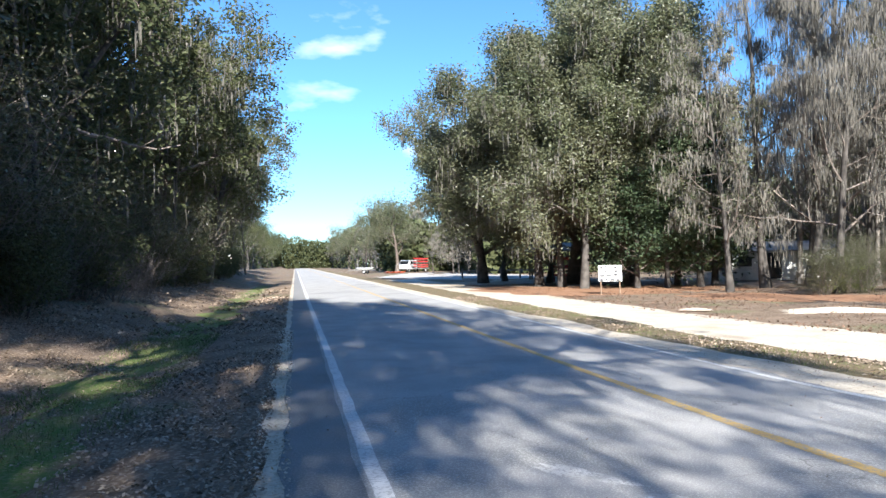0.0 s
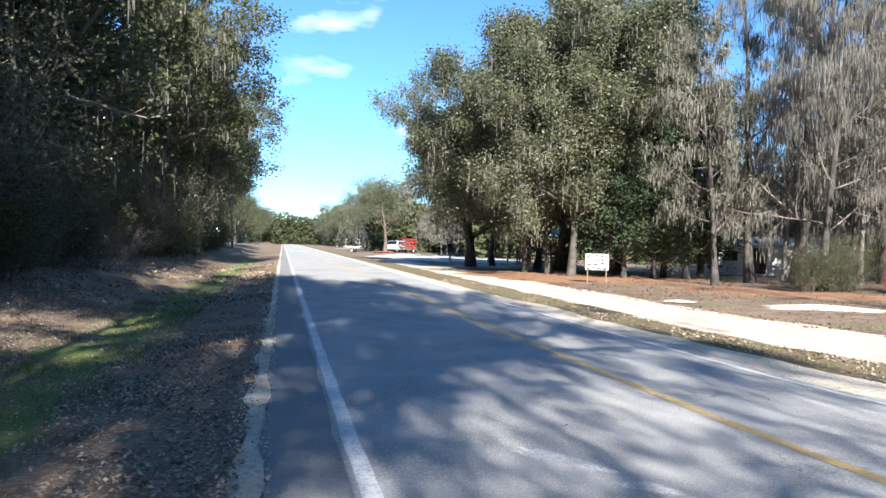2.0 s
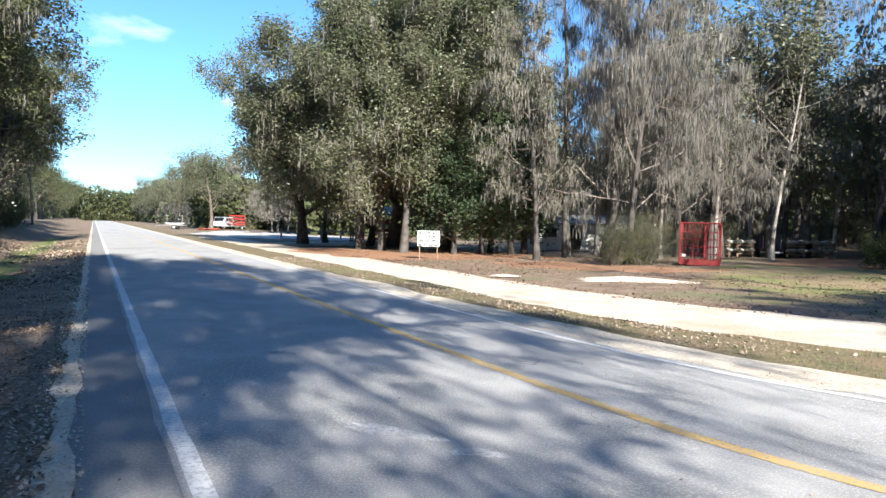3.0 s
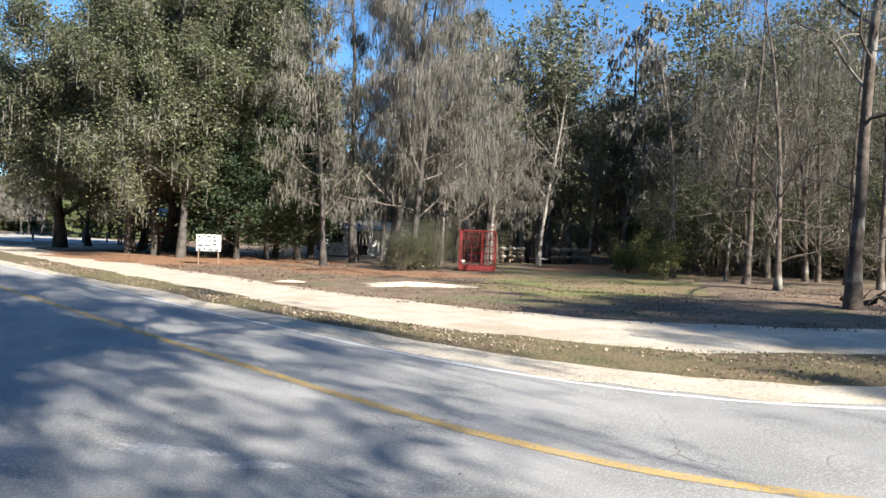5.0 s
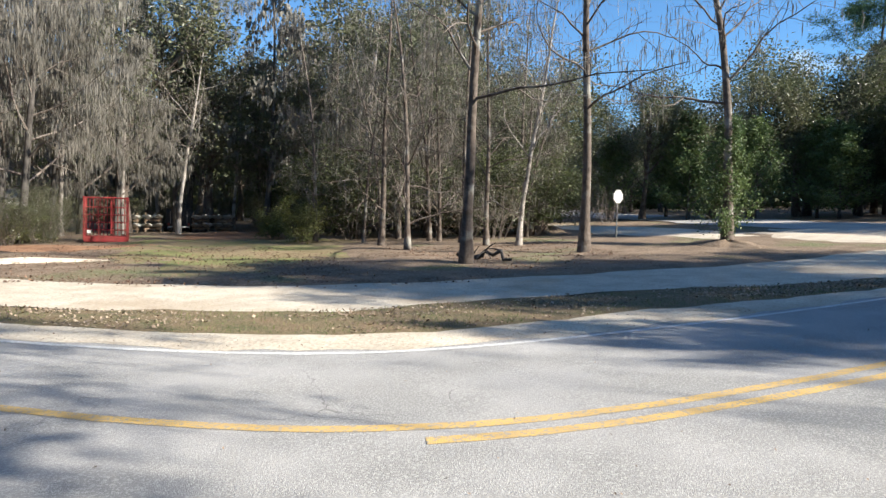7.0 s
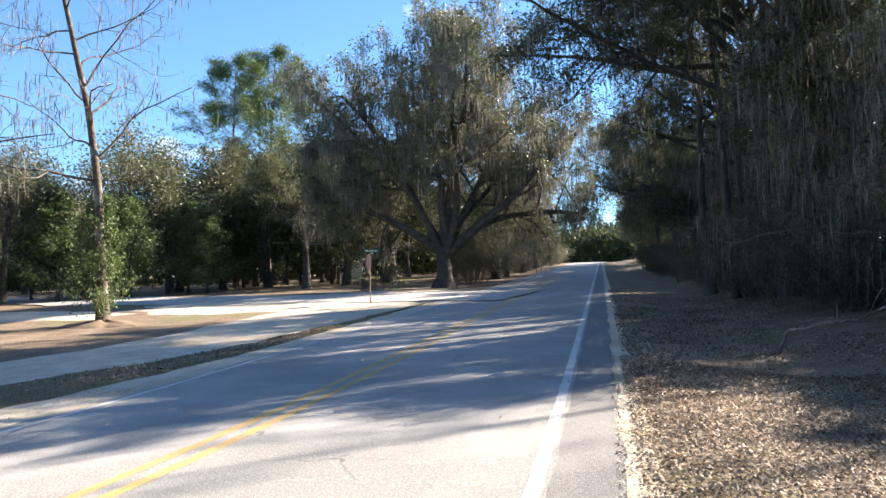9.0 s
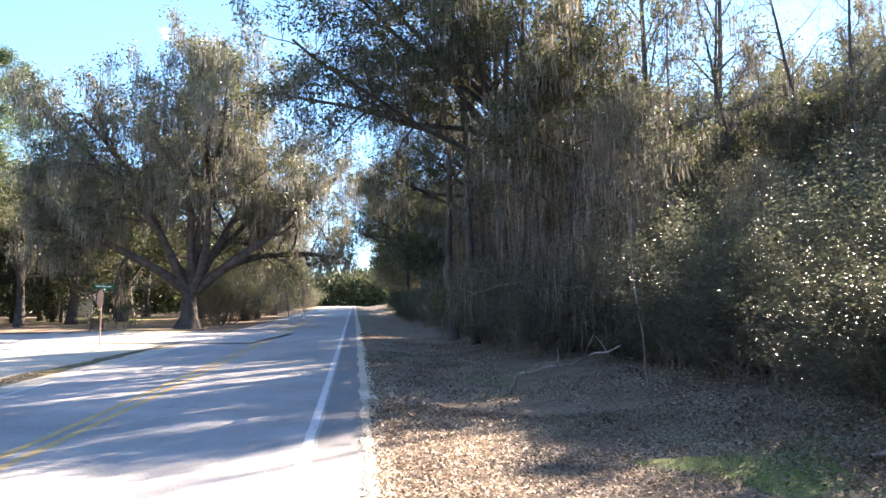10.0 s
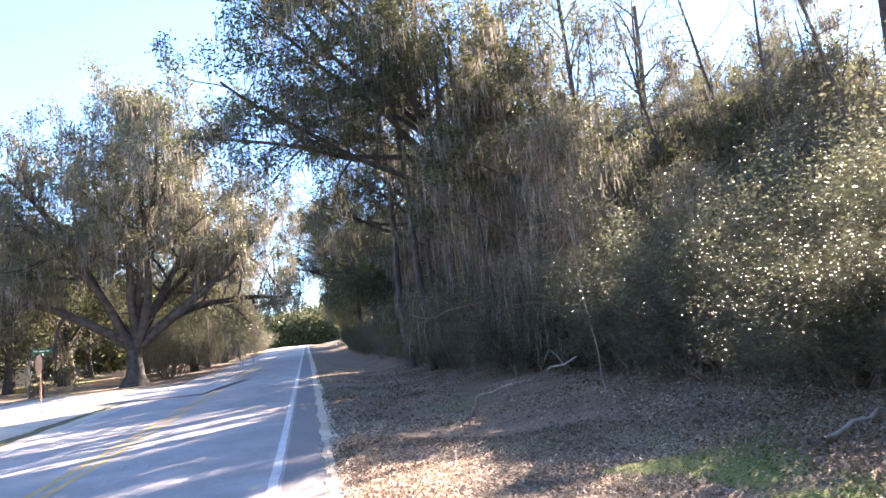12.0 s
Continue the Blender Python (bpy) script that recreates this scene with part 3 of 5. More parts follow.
def overhang_oak():
    """A tall oak of the wood's edge whose mossy limbs reach out over the road, towards +x."""
    g = Growth(91)
    S = dict(seg=[8, 9, 6, 4, 2], wob=[0.04, 0.1, 0.2, 0.25, 0.3], up=[0.02, -0.04, -0.02, -0.05, -0.05], n=[0, 12, 6, 4], angle=[(20, 40), (30, 75), (30, 75), (30, 75)],
             len=[0.8, 0.36, 0.55, 0.55], thin=[0.6, 0.5, 0.5, 0.5], sides=[9, 7, 4, 3, 3], fine=2, limbs=1, leafy=3, mossy=2, **{"from": [0.6, 0.25, 0.2, 0.2]})
    g.branch(ZERO, unit(np.array((0.06, 0.02, 1))), 15.0, 0.27, 0, S)
    for (dx, dy, dz), ln, z in (((1, 0.1, 0.55), 11.0, 9.0), ((1, -0.35, 0.7), 10.5, 10.5), ((0.9, 0.5, 0.8), 10.0, 11.0), ((1, 0.0, 1.0), 9.5, 12.5), ((0.6, 0.9, 0.9), 8.0, 12.0), ((0.6, -0.9, 0.9), 8.0, 12.0),
                               ((0.8, 0.3, 1.4), 9.0, 13.5), ((0.7, -0.5, 1.5), 9.0, 14.0), ((-0.7, 0.3, 1.0), 6.0, 12.0), ((-0.2, -0.8, 1.2), 7.0, 13.0), ((0.1, 0.2, 1.5), 8.0, 14.5)):
        g.branch(np.array((0.06 * z, 0.02 * z, z)), unit(np.array((dx, dy, dz))), ln, 0.16, 1, S)
    t = thing("oak_tree", "tall oak with mossy limbs that reach over the road", "tree")
    part("trunk", g.wood("trunk", BARK_DARK), t)
    g.limb_parts(BARK_DARK, t)
    tagged(part("branchwork", g.twigs("branchwork", BARK_DARK), t), kind="stuff")
    tagged(part("crown", g.leaves("crown", DARK_LEAF, 12, 0.075, 0.2, only=0.6), t), kind="stuff")
    tagged(part("moss", g.moss("moss", MOSS, 4, 0.4, 1.5, 0.018, 0.22), t, "grey strands of hanging moss"), kind="stuff")
    return t


oak_a = oak(11, 18.0, "large evergreen oak with pale green crown", per=24, size=0.09, low=0.13, n=(15, 7, 5, 3), spread_r=0.42, dark=True, moss_share=0.3)
oak_b = oak(12, 17.0, "large evergreen oak with pale green crown", per=24, size=0.09, moss_share=0.4, low=0.13, n=(15, 7, 5, 3), spread_r=0.42, dark=True)
hang_a = oak(41, 17.0, "evergreen oak with leafy limbs that hang down round a dark trunk", per=20, size=0.09, low=0.24, reach=0.5, trunk=0.88, n=(20, 7, 5, 3), spread_r=0.4, dark=True, moss_share=0.35, girth=0.0145, up=(0.03, -0.03, -0.09, -0.12, -0.12))
hang_b = oak(42, 15.5, "evergreen oak with leafy limbs that hang down round a dark trunk", per=20, size=0.09, low=0.24, reach=0.46, trunk=0.9, n=(18, 7, 5, 3), spread_r=0.4, dark=True, moss_share=0.4, girth=0.0145, up=(0.03, -0.02, -0.1, -0.14, -0.12))
oak_dark = oak(13, 16.0, "dark evergreen oak at the wood's edge", leaf=DARK_LEAF, per=7, spread_r=0.36, size=0.12, moss_share=0.12, dark=True, low=0.2, n=(10, 6, 5, 3))
oak_dark2 = oak(14, 14.0, "dark evergreen oak at the wood's edge", leaf=DARK_LEAF, per=7, spread_r=0.36, size=0.11, moss_share=0.15, dark=True, low=0.2, n=(10, 6, 5, 3))
canopy = oak(15, 17.0, "tall mossy oak with a high crown over the verge", leaf=DARK_LEAF, per=6, size=0.11, spread_r=0.24, moss_share=0.3, dark=True, low=0.72, reach=0.42, trunk=0.8, n=(7, 4, 5, 3), girth=0.007)
canopy2 = oak(16, 18.0, "tall mossy oak with a high crown over the verge", leaf=DARK_LEAF, per=6, size=0.11, spread_r=0.24, moss_share=0.3, dark=True, low=0.66, reach=0.4, trunk=0.8, n=(7, 4, 5, 3), girth=0.007)
wood_oak = oak(19, 14.5, "tall dark oak of the roadside wood hung with moss", leaf=DARK_LEAF, per=5, size=0.08, spread_r=0.2, moss_share=0.35, dark=True, low=0.4, reach=0.4, trunk=0.85, n=(13, 6, 5, 3), girth=0.0125)
wood_oak2 = oak(20, 13.0, "dark oak of the roadside wood with a ragged crown", leaf=DARK_LEAF, per=6, size=0.08, spread_r=0.22, moss_share=0.3, dark=True, low=0.3, reach=0.42, trunk=0.85, n=(12, 6, 5, 3), girth=0.014)
pole_oak = oak(43, 16.5, "tall straight oak with a dark bare trunk and high mossy crown", leaf=DARK_LEAF, per=1, size=0.08, spread_r=0.2, moss_share=0.05, dark=True, low=0.5, reach=0.26, trunk=0.92, n=(9, 5, 4, 3), girth=0.0115)
far_oak = oak(17, 15.0, "evergreen oak in the woods behind", per=14, size=0.14, n=(8, 6, 4), spread_r=0.8, moss_share=0.2)
far_dark = oak(18, 15.0, "dark oak in the woods behind", leaf=DARK_LEAF, per=14, size=0.14, n=(8, 6, 4), spread_r=0.8, moss_share=0.2, dark=True)
moss_a = mossy_tree(21, 17.0, per=9, width=0.015)
moss_b = mossy_tree(22, 14.0, droop=-0.12, per=9, width=0.015)
moss_c = mossy_tree(23, 15.0, "mossy tree with sparse green leaves", share=0.4, leaf_share=0.5)
far_moss = mossy_tree(24, 15.0, "mossy tree in the woods behind", n=(16, 5, 3), per=2, share=0.7, width=0.09)
bare_a = bare_tree(31, 16.0, n=(22, 8, 6), moss_share=0.08)
thin_a = bare_tree(37, 15.0, "tall thin tree with few high branches in the wood", n=(14, 5, 4), moss_share=0.0, low=0.4, reach=0.22, dark=True)
bare_b = bare_tree(32, 14.0, "pale-barked bare winter tree", pale=True, n=(16, 7, 5), spread_a=(28, 65), reach=0.36)
bare_c = bare_tree(33, 11.0, "low twiggy bare winter tree", n=(24, 7, 6), spread_a=(40, 85), low=0.08, moss_share=0.06)
bare_d = bare_tree(34, 13.0, "bare tree with a few green leaves", n=(20, 6, 5), spread_a=(35, 80), low=0.12, leaf_share=0.35)
vine_a = vine_tree(35, 9.5)
vine_b = vine_tree(36, 7.5, leaf_share=0.5)
pine_a = pine(41)
cedar_a = cedar(51, 10.0, per=6)
cedar_b = cedar(52, 9.0, leaf=PINE_LEAF, label="fresh green evergreen tree", wide=0.42, per=6)
shrub_a = shrub(61, 3.0, per=6, size=0.04)
shrub_b = shrub(62, 4.5, leaf=SHRUB_LEAF, per=10, size=0.035, stems=12)
holly_a = shrub(67, 3.4, leaf=GLOSS_LEAF, per=11, size=0.036, stems=12, n=(8, 6), label="glossy-leaved holly thicket at the verge", name="holly_bush")
holly_b = shrub(68, 4.6, leaf=GLOSS_LEAF, per=11, size=0.038, stems=13, n=(9, 6), label="tall glossy-leaved holly in the thicket", name="holly_bush")
brush_a = shrub(63, 3.0, share=0.0, stems=12, n=(9, 5), label="bare twiggy brush under the trees", name="brush")
brush_b = shrub(64, 4.5, share=0.6, per=3, size=0.045, stems=11, n=(8, 5), label="tangled brush with few leaves", name="brush")
shrub_dark = shrub(65, 3.5, leaf=DARK_LEAF, per=4, size=0.078, label="dark leafy undergrowth at the wood's edge", stems=12)
shrub_bright = shrub(66, 2.6, leaf=BRIGHT_LEAF, per=4, size=0.07, label="yellow-green leafy shrub by the lawn")
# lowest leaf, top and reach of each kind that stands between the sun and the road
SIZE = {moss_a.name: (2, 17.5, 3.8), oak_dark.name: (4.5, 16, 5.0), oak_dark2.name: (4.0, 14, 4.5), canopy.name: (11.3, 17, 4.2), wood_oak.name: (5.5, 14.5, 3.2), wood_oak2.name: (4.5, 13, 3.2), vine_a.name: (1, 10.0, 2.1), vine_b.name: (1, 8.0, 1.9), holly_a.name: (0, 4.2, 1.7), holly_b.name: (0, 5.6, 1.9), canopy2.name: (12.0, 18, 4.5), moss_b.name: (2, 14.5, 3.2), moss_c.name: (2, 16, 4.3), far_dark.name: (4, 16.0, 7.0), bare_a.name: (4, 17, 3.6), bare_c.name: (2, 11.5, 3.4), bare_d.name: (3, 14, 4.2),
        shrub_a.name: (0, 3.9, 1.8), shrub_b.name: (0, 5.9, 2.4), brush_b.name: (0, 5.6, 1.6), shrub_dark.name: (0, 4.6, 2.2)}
# ground kept in the sun; sunny plants are cut lower or dropped for it
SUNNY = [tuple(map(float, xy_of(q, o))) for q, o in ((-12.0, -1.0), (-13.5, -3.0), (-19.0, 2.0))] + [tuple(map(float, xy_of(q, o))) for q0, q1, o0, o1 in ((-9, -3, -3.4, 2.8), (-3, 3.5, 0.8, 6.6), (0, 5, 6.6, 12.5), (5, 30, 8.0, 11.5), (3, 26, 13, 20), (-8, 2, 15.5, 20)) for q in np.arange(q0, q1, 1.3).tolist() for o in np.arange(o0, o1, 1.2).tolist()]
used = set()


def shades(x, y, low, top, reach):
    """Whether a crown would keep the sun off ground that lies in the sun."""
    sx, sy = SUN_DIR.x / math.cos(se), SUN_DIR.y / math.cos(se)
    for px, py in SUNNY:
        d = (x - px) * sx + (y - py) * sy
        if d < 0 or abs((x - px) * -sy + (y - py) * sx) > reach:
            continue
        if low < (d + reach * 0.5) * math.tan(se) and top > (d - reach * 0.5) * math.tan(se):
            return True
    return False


def plant(proto, x, y, turn=0.0, scale=1.0, tall=None, label="", group="", sunny=False):
    """The first of a kind is the built one; later ones are copies."""
    # shrink or skip a plant whose crown would shade the SUNNY ground
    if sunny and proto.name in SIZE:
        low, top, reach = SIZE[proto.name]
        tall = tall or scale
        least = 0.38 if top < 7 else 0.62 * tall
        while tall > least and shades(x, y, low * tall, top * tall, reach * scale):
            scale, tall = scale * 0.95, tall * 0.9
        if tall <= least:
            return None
    if proto.name not in used:
        used.add(proto.name)
        ob = proto
    else:
        ob = copy_thing(proto, Matrix())
    put(ob, x, y, turn, scale, tall)
    return tagged(ob, label, group=group)


def at(az, dist):
    a = radians(az)
    return -math.sin(a) * dist, math.cos(a) * dist


# oaks in front of the yard
for p, (x, y), turn, sc, tl in ((hang_a, (6.1, 44.0), 20, 1.05, 0.98), (hang_b, (7.2, 42.2), 140, 0.95, 1.0), (hang_a, (7.9, 39.0), 250, 0.9, 0.9), (hang_a, (10.8, 41.4), 100, 1.0, 1.1), (oak_a, (9.0, 48.0), 250, 1.0, 1.1), (oak_b, (3.0, 52.0), 60, 0.9, 0.9), (oak_dark2, (7.6, 50.0), 10, 0.75, 0.62), (oak_dark2, (10.4, 50.5), 120, 0.75, 0.66), (oak_dark2, (5.0, 56.0), 200, 0.75, 0.62)):
    plant(p, x, y, turn, sc, tl, group="oaks in front of the yard")
plant(cedar_a, 13.0, 48, 0, 1.3, 1.7, "tall dark evergreen with a narrow top")
for x, y, sc, tn in ((10.6, 38.0, 0.85, 30), (12.4, 38.5, 0.8, 200), (13.8, 41.0, 1.0, 95), (14.4, 39.0, 1.05, 10), (16.2, 41.5, 1.1, 160)):
    plant(cedar_a, x, y, tn, sc, group="dark evergreens beside the oaks")

# weeping mossy trees
plant(moss_a, 16.3, 35.2, 40, 0.9, 1.05)
plant(moss_b, 17.4, 30.6, 170, 0.95, 1.0)
plant(moss_a, 19.0, 36.0, 220, 0.9, 1.0)
plant(moss_c, 13.6, 33.0, 80, 0.7, 0.8)
plant(moss_c, 20.5, 33.5, 190, 0.8, 0.9)
plant(shrub_a, 15.6, 28.6, 0, 0.7, label="leafy shrub at the foot of a mossy tree")
plant(shrub_b, 17.6, 29.4, 90, 0.55, label="leafy shrub at the foot of a mossy tree")

for x, y, p, sc in ((17.0, 30.4, shrub_bright, 0.62), (18.6, 31.6, shrub_a, 0.7)):
    plant(p, x, y, x * 40, sc, label="leafy shrub tangled round the feet of mossy trees")
plant(moss_a, 17.8, 33.4, 300, 0.95, 1.05)
plant(moss_b, 21.8, 40.5, 20, 0.75, 0.8)

# live oak by the side road
live = live_oak()
put(live, 46.0, -16.0, -109)

# roadside bare trees
plant(bare_b, 31.0, 22.5, 10, 0.9, label="pale-barked bare tree at the lawn's edge")
plant(bare_c, 21.7, 13.6, 120, 0.95, 1.0, label="bare tree with lichened bark at the lawn's edge")
plant(bare_a, 17.3, 8.9, 110, 0.95, label="tall bare tree with a thick flaring trunk")
plant(bare_b, 25.5, 10.8, 300, 0.75, label="leaning bare tree behind the roadside trees")
plant(bare_a, 22.9, 7.3, 60, 1.0, label="bare tree with dark crooked limbs")
plant(bare_a, 27.8, 3.4, 310, 1.1, label="tall bare tree with ivy round its foot")
plant(cedar_b, 28.1, 3.5, 0, 0.36, 0.52, label="small evergreen round a bare trunk")

R = random.Random(5)


def belt(kinds, az0, az1, d0, d1, count, s0=0.8, s1=1.1, group="", label=""):
    """Trees scattered over a sector of the plan."""
    R = random.Random(int(az0 * 31 + d0 * 7))
    placed = []
    tries = 0
    while len(placed) < count and tries < count * 40:
        tries += 1
        az = R.uniform(az0, az1)
        d = math.sqrt(R.uniform(d0 * d0, d1 * d1))
        x, y = at(az, d)
        if any((x - a) ** 2 + (y - b) ** 2 < 4.0 for a, b in placed):
            continue
        o = float(off_of(x, y))
        if -5.5 < o < 14.5:
            continue
        placed.append((x, y))
        s = R.uniform(s0, s1)
        plant(R.choice(kinds), x, y, R.uniform(0, 360), s, s * R.uniform(0.92, 1.12), group=group, label=label)


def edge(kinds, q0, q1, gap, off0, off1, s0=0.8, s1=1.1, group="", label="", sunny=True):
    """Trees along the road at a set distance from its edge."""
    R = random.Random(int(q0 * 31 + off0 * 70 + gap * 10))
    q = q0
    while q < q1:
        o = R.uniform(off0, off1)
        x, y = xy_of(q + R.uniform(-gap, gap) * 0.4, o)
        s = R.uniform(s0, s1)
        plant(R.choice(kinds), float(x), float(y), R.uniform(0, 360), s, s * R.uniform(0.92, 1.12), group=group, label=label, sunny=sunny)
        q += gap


W1 = "trees of the wood beside the verge"
# tall oaks added mostly out of view; their high crowns shade the near lane
for k, (x, y, s) in enumerate(((-2.8, -9.2, 1.05), (-4.6, -16.2, 1.20), (-10.6, -14.2, 0.80), (2.9, -14.6, 1.02), (1.2, -18.0, 0.95))):
    plant((canopy, canopy2)[k % 2], x, y, 70 * k, s, s, group=W1)
# oaks that reach out over the road
reach_oak = overhang_oak()
# first two stand behind the viewer, added to shade the near lane
for x, y, turn, s, tl in ((1.7, -11.8, 8, 0.74, 1.1), (-1.4, -9.9, 15, 0.62, 1.1), (18.8, -18.4, 74, 0.85, 0.74), (26.5, -24.4, 62, 0.6, 0.64), (54.0, -40.0, 50, 0.7, 0.7)):
    plant(reach_oak, x, y, turn, s, tl, group=W1)
# straight trunks that stand out of the thicket
for k, (az, dist, s) in enumerate(((-130.2, 30.5, 0.95), (-131.8, 27.0, 0.9), (-133.9, 28.5, 0.95), (-135.3, 24.5, 0.9), (-136.8, 30.0, 1.0), (-139.4, 26.5, 0.9),
                                    (-142.4, 35.0, 1.25), (-146.4, 36.0, 1.25), (-151.2, 37.0, 1.2))):
    plant(pole_oak, *at(az, dist), 67 * k, s, s, group=W1)
# shade over the bend
for x, y, turn, s in ((13.9, -16.0, 110, 0.74),):
    plant(wood_oak, x, y, turn, s, group=W1)
# unseen oaks added behind the viewer; their crowns shade the left-hand wood
for k, (x, y, s) in enumerate(((-7.0, -9.5, 1.1), (-11.0, -7.0, 1.1), (-15.0, -5.0, 1.15), (-13.0, -13.0, 1.2), (-19.0, -8.0, 1.15), (-22.0, -1.0, 1.1))):
    plant((canopy2, canopy)[k % 2], x, y, 40 * k, s * 1.15, s, group=W1)
for x, y, turn, s, tl in ((-16.4, 38.0, 30, 0.9, 0.95), (-15.0, 28.5, 150, 1.0, 1.15), (-12.6, 20.5, 250, 0.9, 1.15), (-16.0, 47.0, 80, 0.8, 0.75)):
    plant(oak_dark, x, y, turn, s, tl, "dark oak leaning out over the verge", W1)
# high crowns that overhang the verge further on
for k, (q, o, s) in enumerate(((13, -7.5, 0.8), (21, -6.5, 0.85), (29, -7.0, 0.95), (38, -6.3, 0.9), (47, -6.6, 0.95), (58, -6.2, 0.85), (70, -6.5, 0.9), (84, -6.0, 0.85))):
    x, y = xy_of(q, o)
    plant((canopy2, canopy)[k % 2], float(x), float(y), 50 * k, s, s, group=W1)
# wood on the near side of the first stretch
edge([oak_dark, oak_dark2, oak_dark], 14, 110, 5.0, -13, -9.5, 0.85, 1.1, W1)
edge([far_dark], 10, 60, 7.0, -20, -15, 0.65, 0.8, W1)
edge([shrub_a, brush_b, shrub_dark, brush_a], 9, 60, 2.0, -9.0, -7.0, 0.9, 1.3, "undergrowth at the wood's edge")
edge([brush_a, brush_a, brush_b], 10, 40, 1.6, -8.6, -6.6, 0.8, 1.2, "undergrowth at the wood's edge")
edge([brush_b, shrub_b, brush_a, shrub_dark], 9, 46, 1.8, -11.5, -9.0, 1.4, 2.1, "undergrowth at the wood's edge")
# wood on the near side of the second stretch
UG = "undergrowth at the wood's edge"
edge([oak_dark2, wood_oak, wood_oak2, oak_dark], -130, -52, 4.5, -13, -7.5, 0.85, 1.1, W1, sunny=False)
edge([wood_oak, bare_a, wood_oak2], -54, -17, 5.6, -11, -6.6, 0.8, 0.95, W1)
edge([wood_oak2, wood_oak, canopy], -56, -44, 6.0, -19, -12, 0.8, 1.0, W1)
edge([far_dark, wood_oak], -60, -36, 8.0, -30, -20, 0.7, 0.85, W1)
edge([vine_a, vine_b, vine_a], -36, -17.5, 2.9, -9.0, -5.8, 0.75, 1.0, W1, sunny=False)
edge([vine_b, vine_a], -18, -8, 3.2, -10.5, -7.5, 0.7, 0.9, W1)
edge([vine_b, holly_b], -30, -4, 1.9, -12.5, -9.5, 0.9, 1.2, UG)
edge([holly_a, brush_b, holly_a], -19, -3, 1.15, -8.4, -6.9, 0.7, 0.95, UG)
edge([holly_b, shrub_b, holly_b], -18, 0, 1.5, -11.0, -8.8, 0.85, 1.15, UG)
edge([holly_a, brush_b, shrub_dark, brush_b], -50, -17, 1.7, -8.0, -5.2, 0.6, 0.95, UG)
edge([shrub_dark, shrub_dark, brush_b], -80, -20, 2.4, -6.0, -4.4, 0.45, 0.75, UG, sunny=False)
edge([shrub_dark, holly_b, shrub_b], -44, 10, 1.7, -19, -12, 1.0, 1.5, UG)
edge([shrub_dark, brush_a], 14, 70, 2.4, -7.0, -5.8, 0.5, 0.8, UG)
# tall thin trees before the low sun
for k in range(15):
    plant((bare_d, bare_a, thin_a, bare_d)[k % 4], *at(-142.5 - 1.8 * k, 27 + (k * 7) % 10), 70 * k, 0.9, 0.95, group=W1)
for k in range(14):
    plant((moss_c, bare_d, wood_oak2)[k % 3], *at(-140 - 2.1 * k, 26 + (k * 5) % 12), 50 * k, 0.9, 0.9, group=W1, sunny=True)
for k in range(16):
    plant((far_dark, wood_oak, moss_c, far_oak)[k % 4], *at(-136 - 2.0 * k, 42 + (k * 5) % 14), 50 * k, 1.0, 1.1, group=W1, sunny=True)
# wood behind the viewer
edge([oak_dark, canopy], -6, 14, 6.0, -30, -22, 0.9, 1.1, W1)
# woods beyond the yard and the lawn
W2 = "woods beyond the lawn"
belt([moss_a, far_moss, far_oak, bare_a, bare_b, far_moss], -27, -64, 44, 60, 26, 0.85, 1.1, W2)
belt([bare_c, bare_d, bare_c, bare_a, bare_d, moss_c], -50, -69, 31, 42, 14, 0.65, 0.95, W2)
for x, y, p, sc in ((24.0, 33.5, moss_b, 0.85), (26.5, 36.5, bare_b, 0.95), (28.5, 34.0, bare_b, 0.9), (25.0, 38.0, moss_a, 0.9), (30.5, 36.5, moss_c, 0.9), (22.5, 36.0, bare_b, 0.9)):
    plant(p, x, y, x * 50, sc, group=W2)
belt([shrub_bright], -46.5, -49.5, 32, 36, 4, 0.55, 0.75, "shrubs at the lawn's corner")
belt([bare_c, bare_d, brush_b, bare_c], -54, -69, 27, 36, 11, 0.6, 0.9, W2)
belt([far_oak, cedar_a, moss_c, far_oak], -42, -70, 44, 56, 13, 0.7, 0.95, W2)
belt([shrub_dark, shrub_b, shrub_dark], -50, -70, 34, 46, 16, 0.8, 1.3, "undergrowth in the woods")
belt([far_oak, far_moss, far_dark], -22, -68, 62, 84, 30, 0.8, 0.98, W2)
belt([brush_a, brush_b, shrub_a], -30, -74, 44, 60, 26, 0.8, 1.2, "undergrowth in the woods")
# trees beyond the side road
W3 = "trees beyond the side road"
belt([cedar_b, cedar_b, far_oak], -73, -91, 54, 64, 12, 0.62, 0.85, W3)
belt([far_dark, cedar_a, moss_c], -88, -101, 62, 74, 12, 0.8, 1.0, W3)
for az, d, s in ((-92.5, 70, 1.0), (-95.5, 74, 1.1)):
    x, y = at(az, d)
    plant(pine_a, x, y, az, s)
for az, d, sc in ((-98.0, 58, 0.8), (-101.2, 62, 0.9), (-104.5, 66, 0.95), (-95.0, 66, 0.9)):
    plant(oak_dark, *at(az, d), az * 7, sc, group=W3)
belt([far_oak, far_moss, far_oak], -66, -89, 76, 92, 14, 0.6, 0.78, W3)
belt([far_dark, far_moss, far_oak], -90, -108, 78, 95, 12, 0.9, 1.1, W3)
# far side of the second stretch, past the live oak
edge([far_oak, moss_c, far_dark], -150, -48, 7.0, 12, 17, 0.6, 0.9, W3)
edge([shrub_a, brush_b, brush_a, shrub_b], -150, -45, 2.2, 9.5, 12.0, 0.9, 1.5, "shrubs along the road")
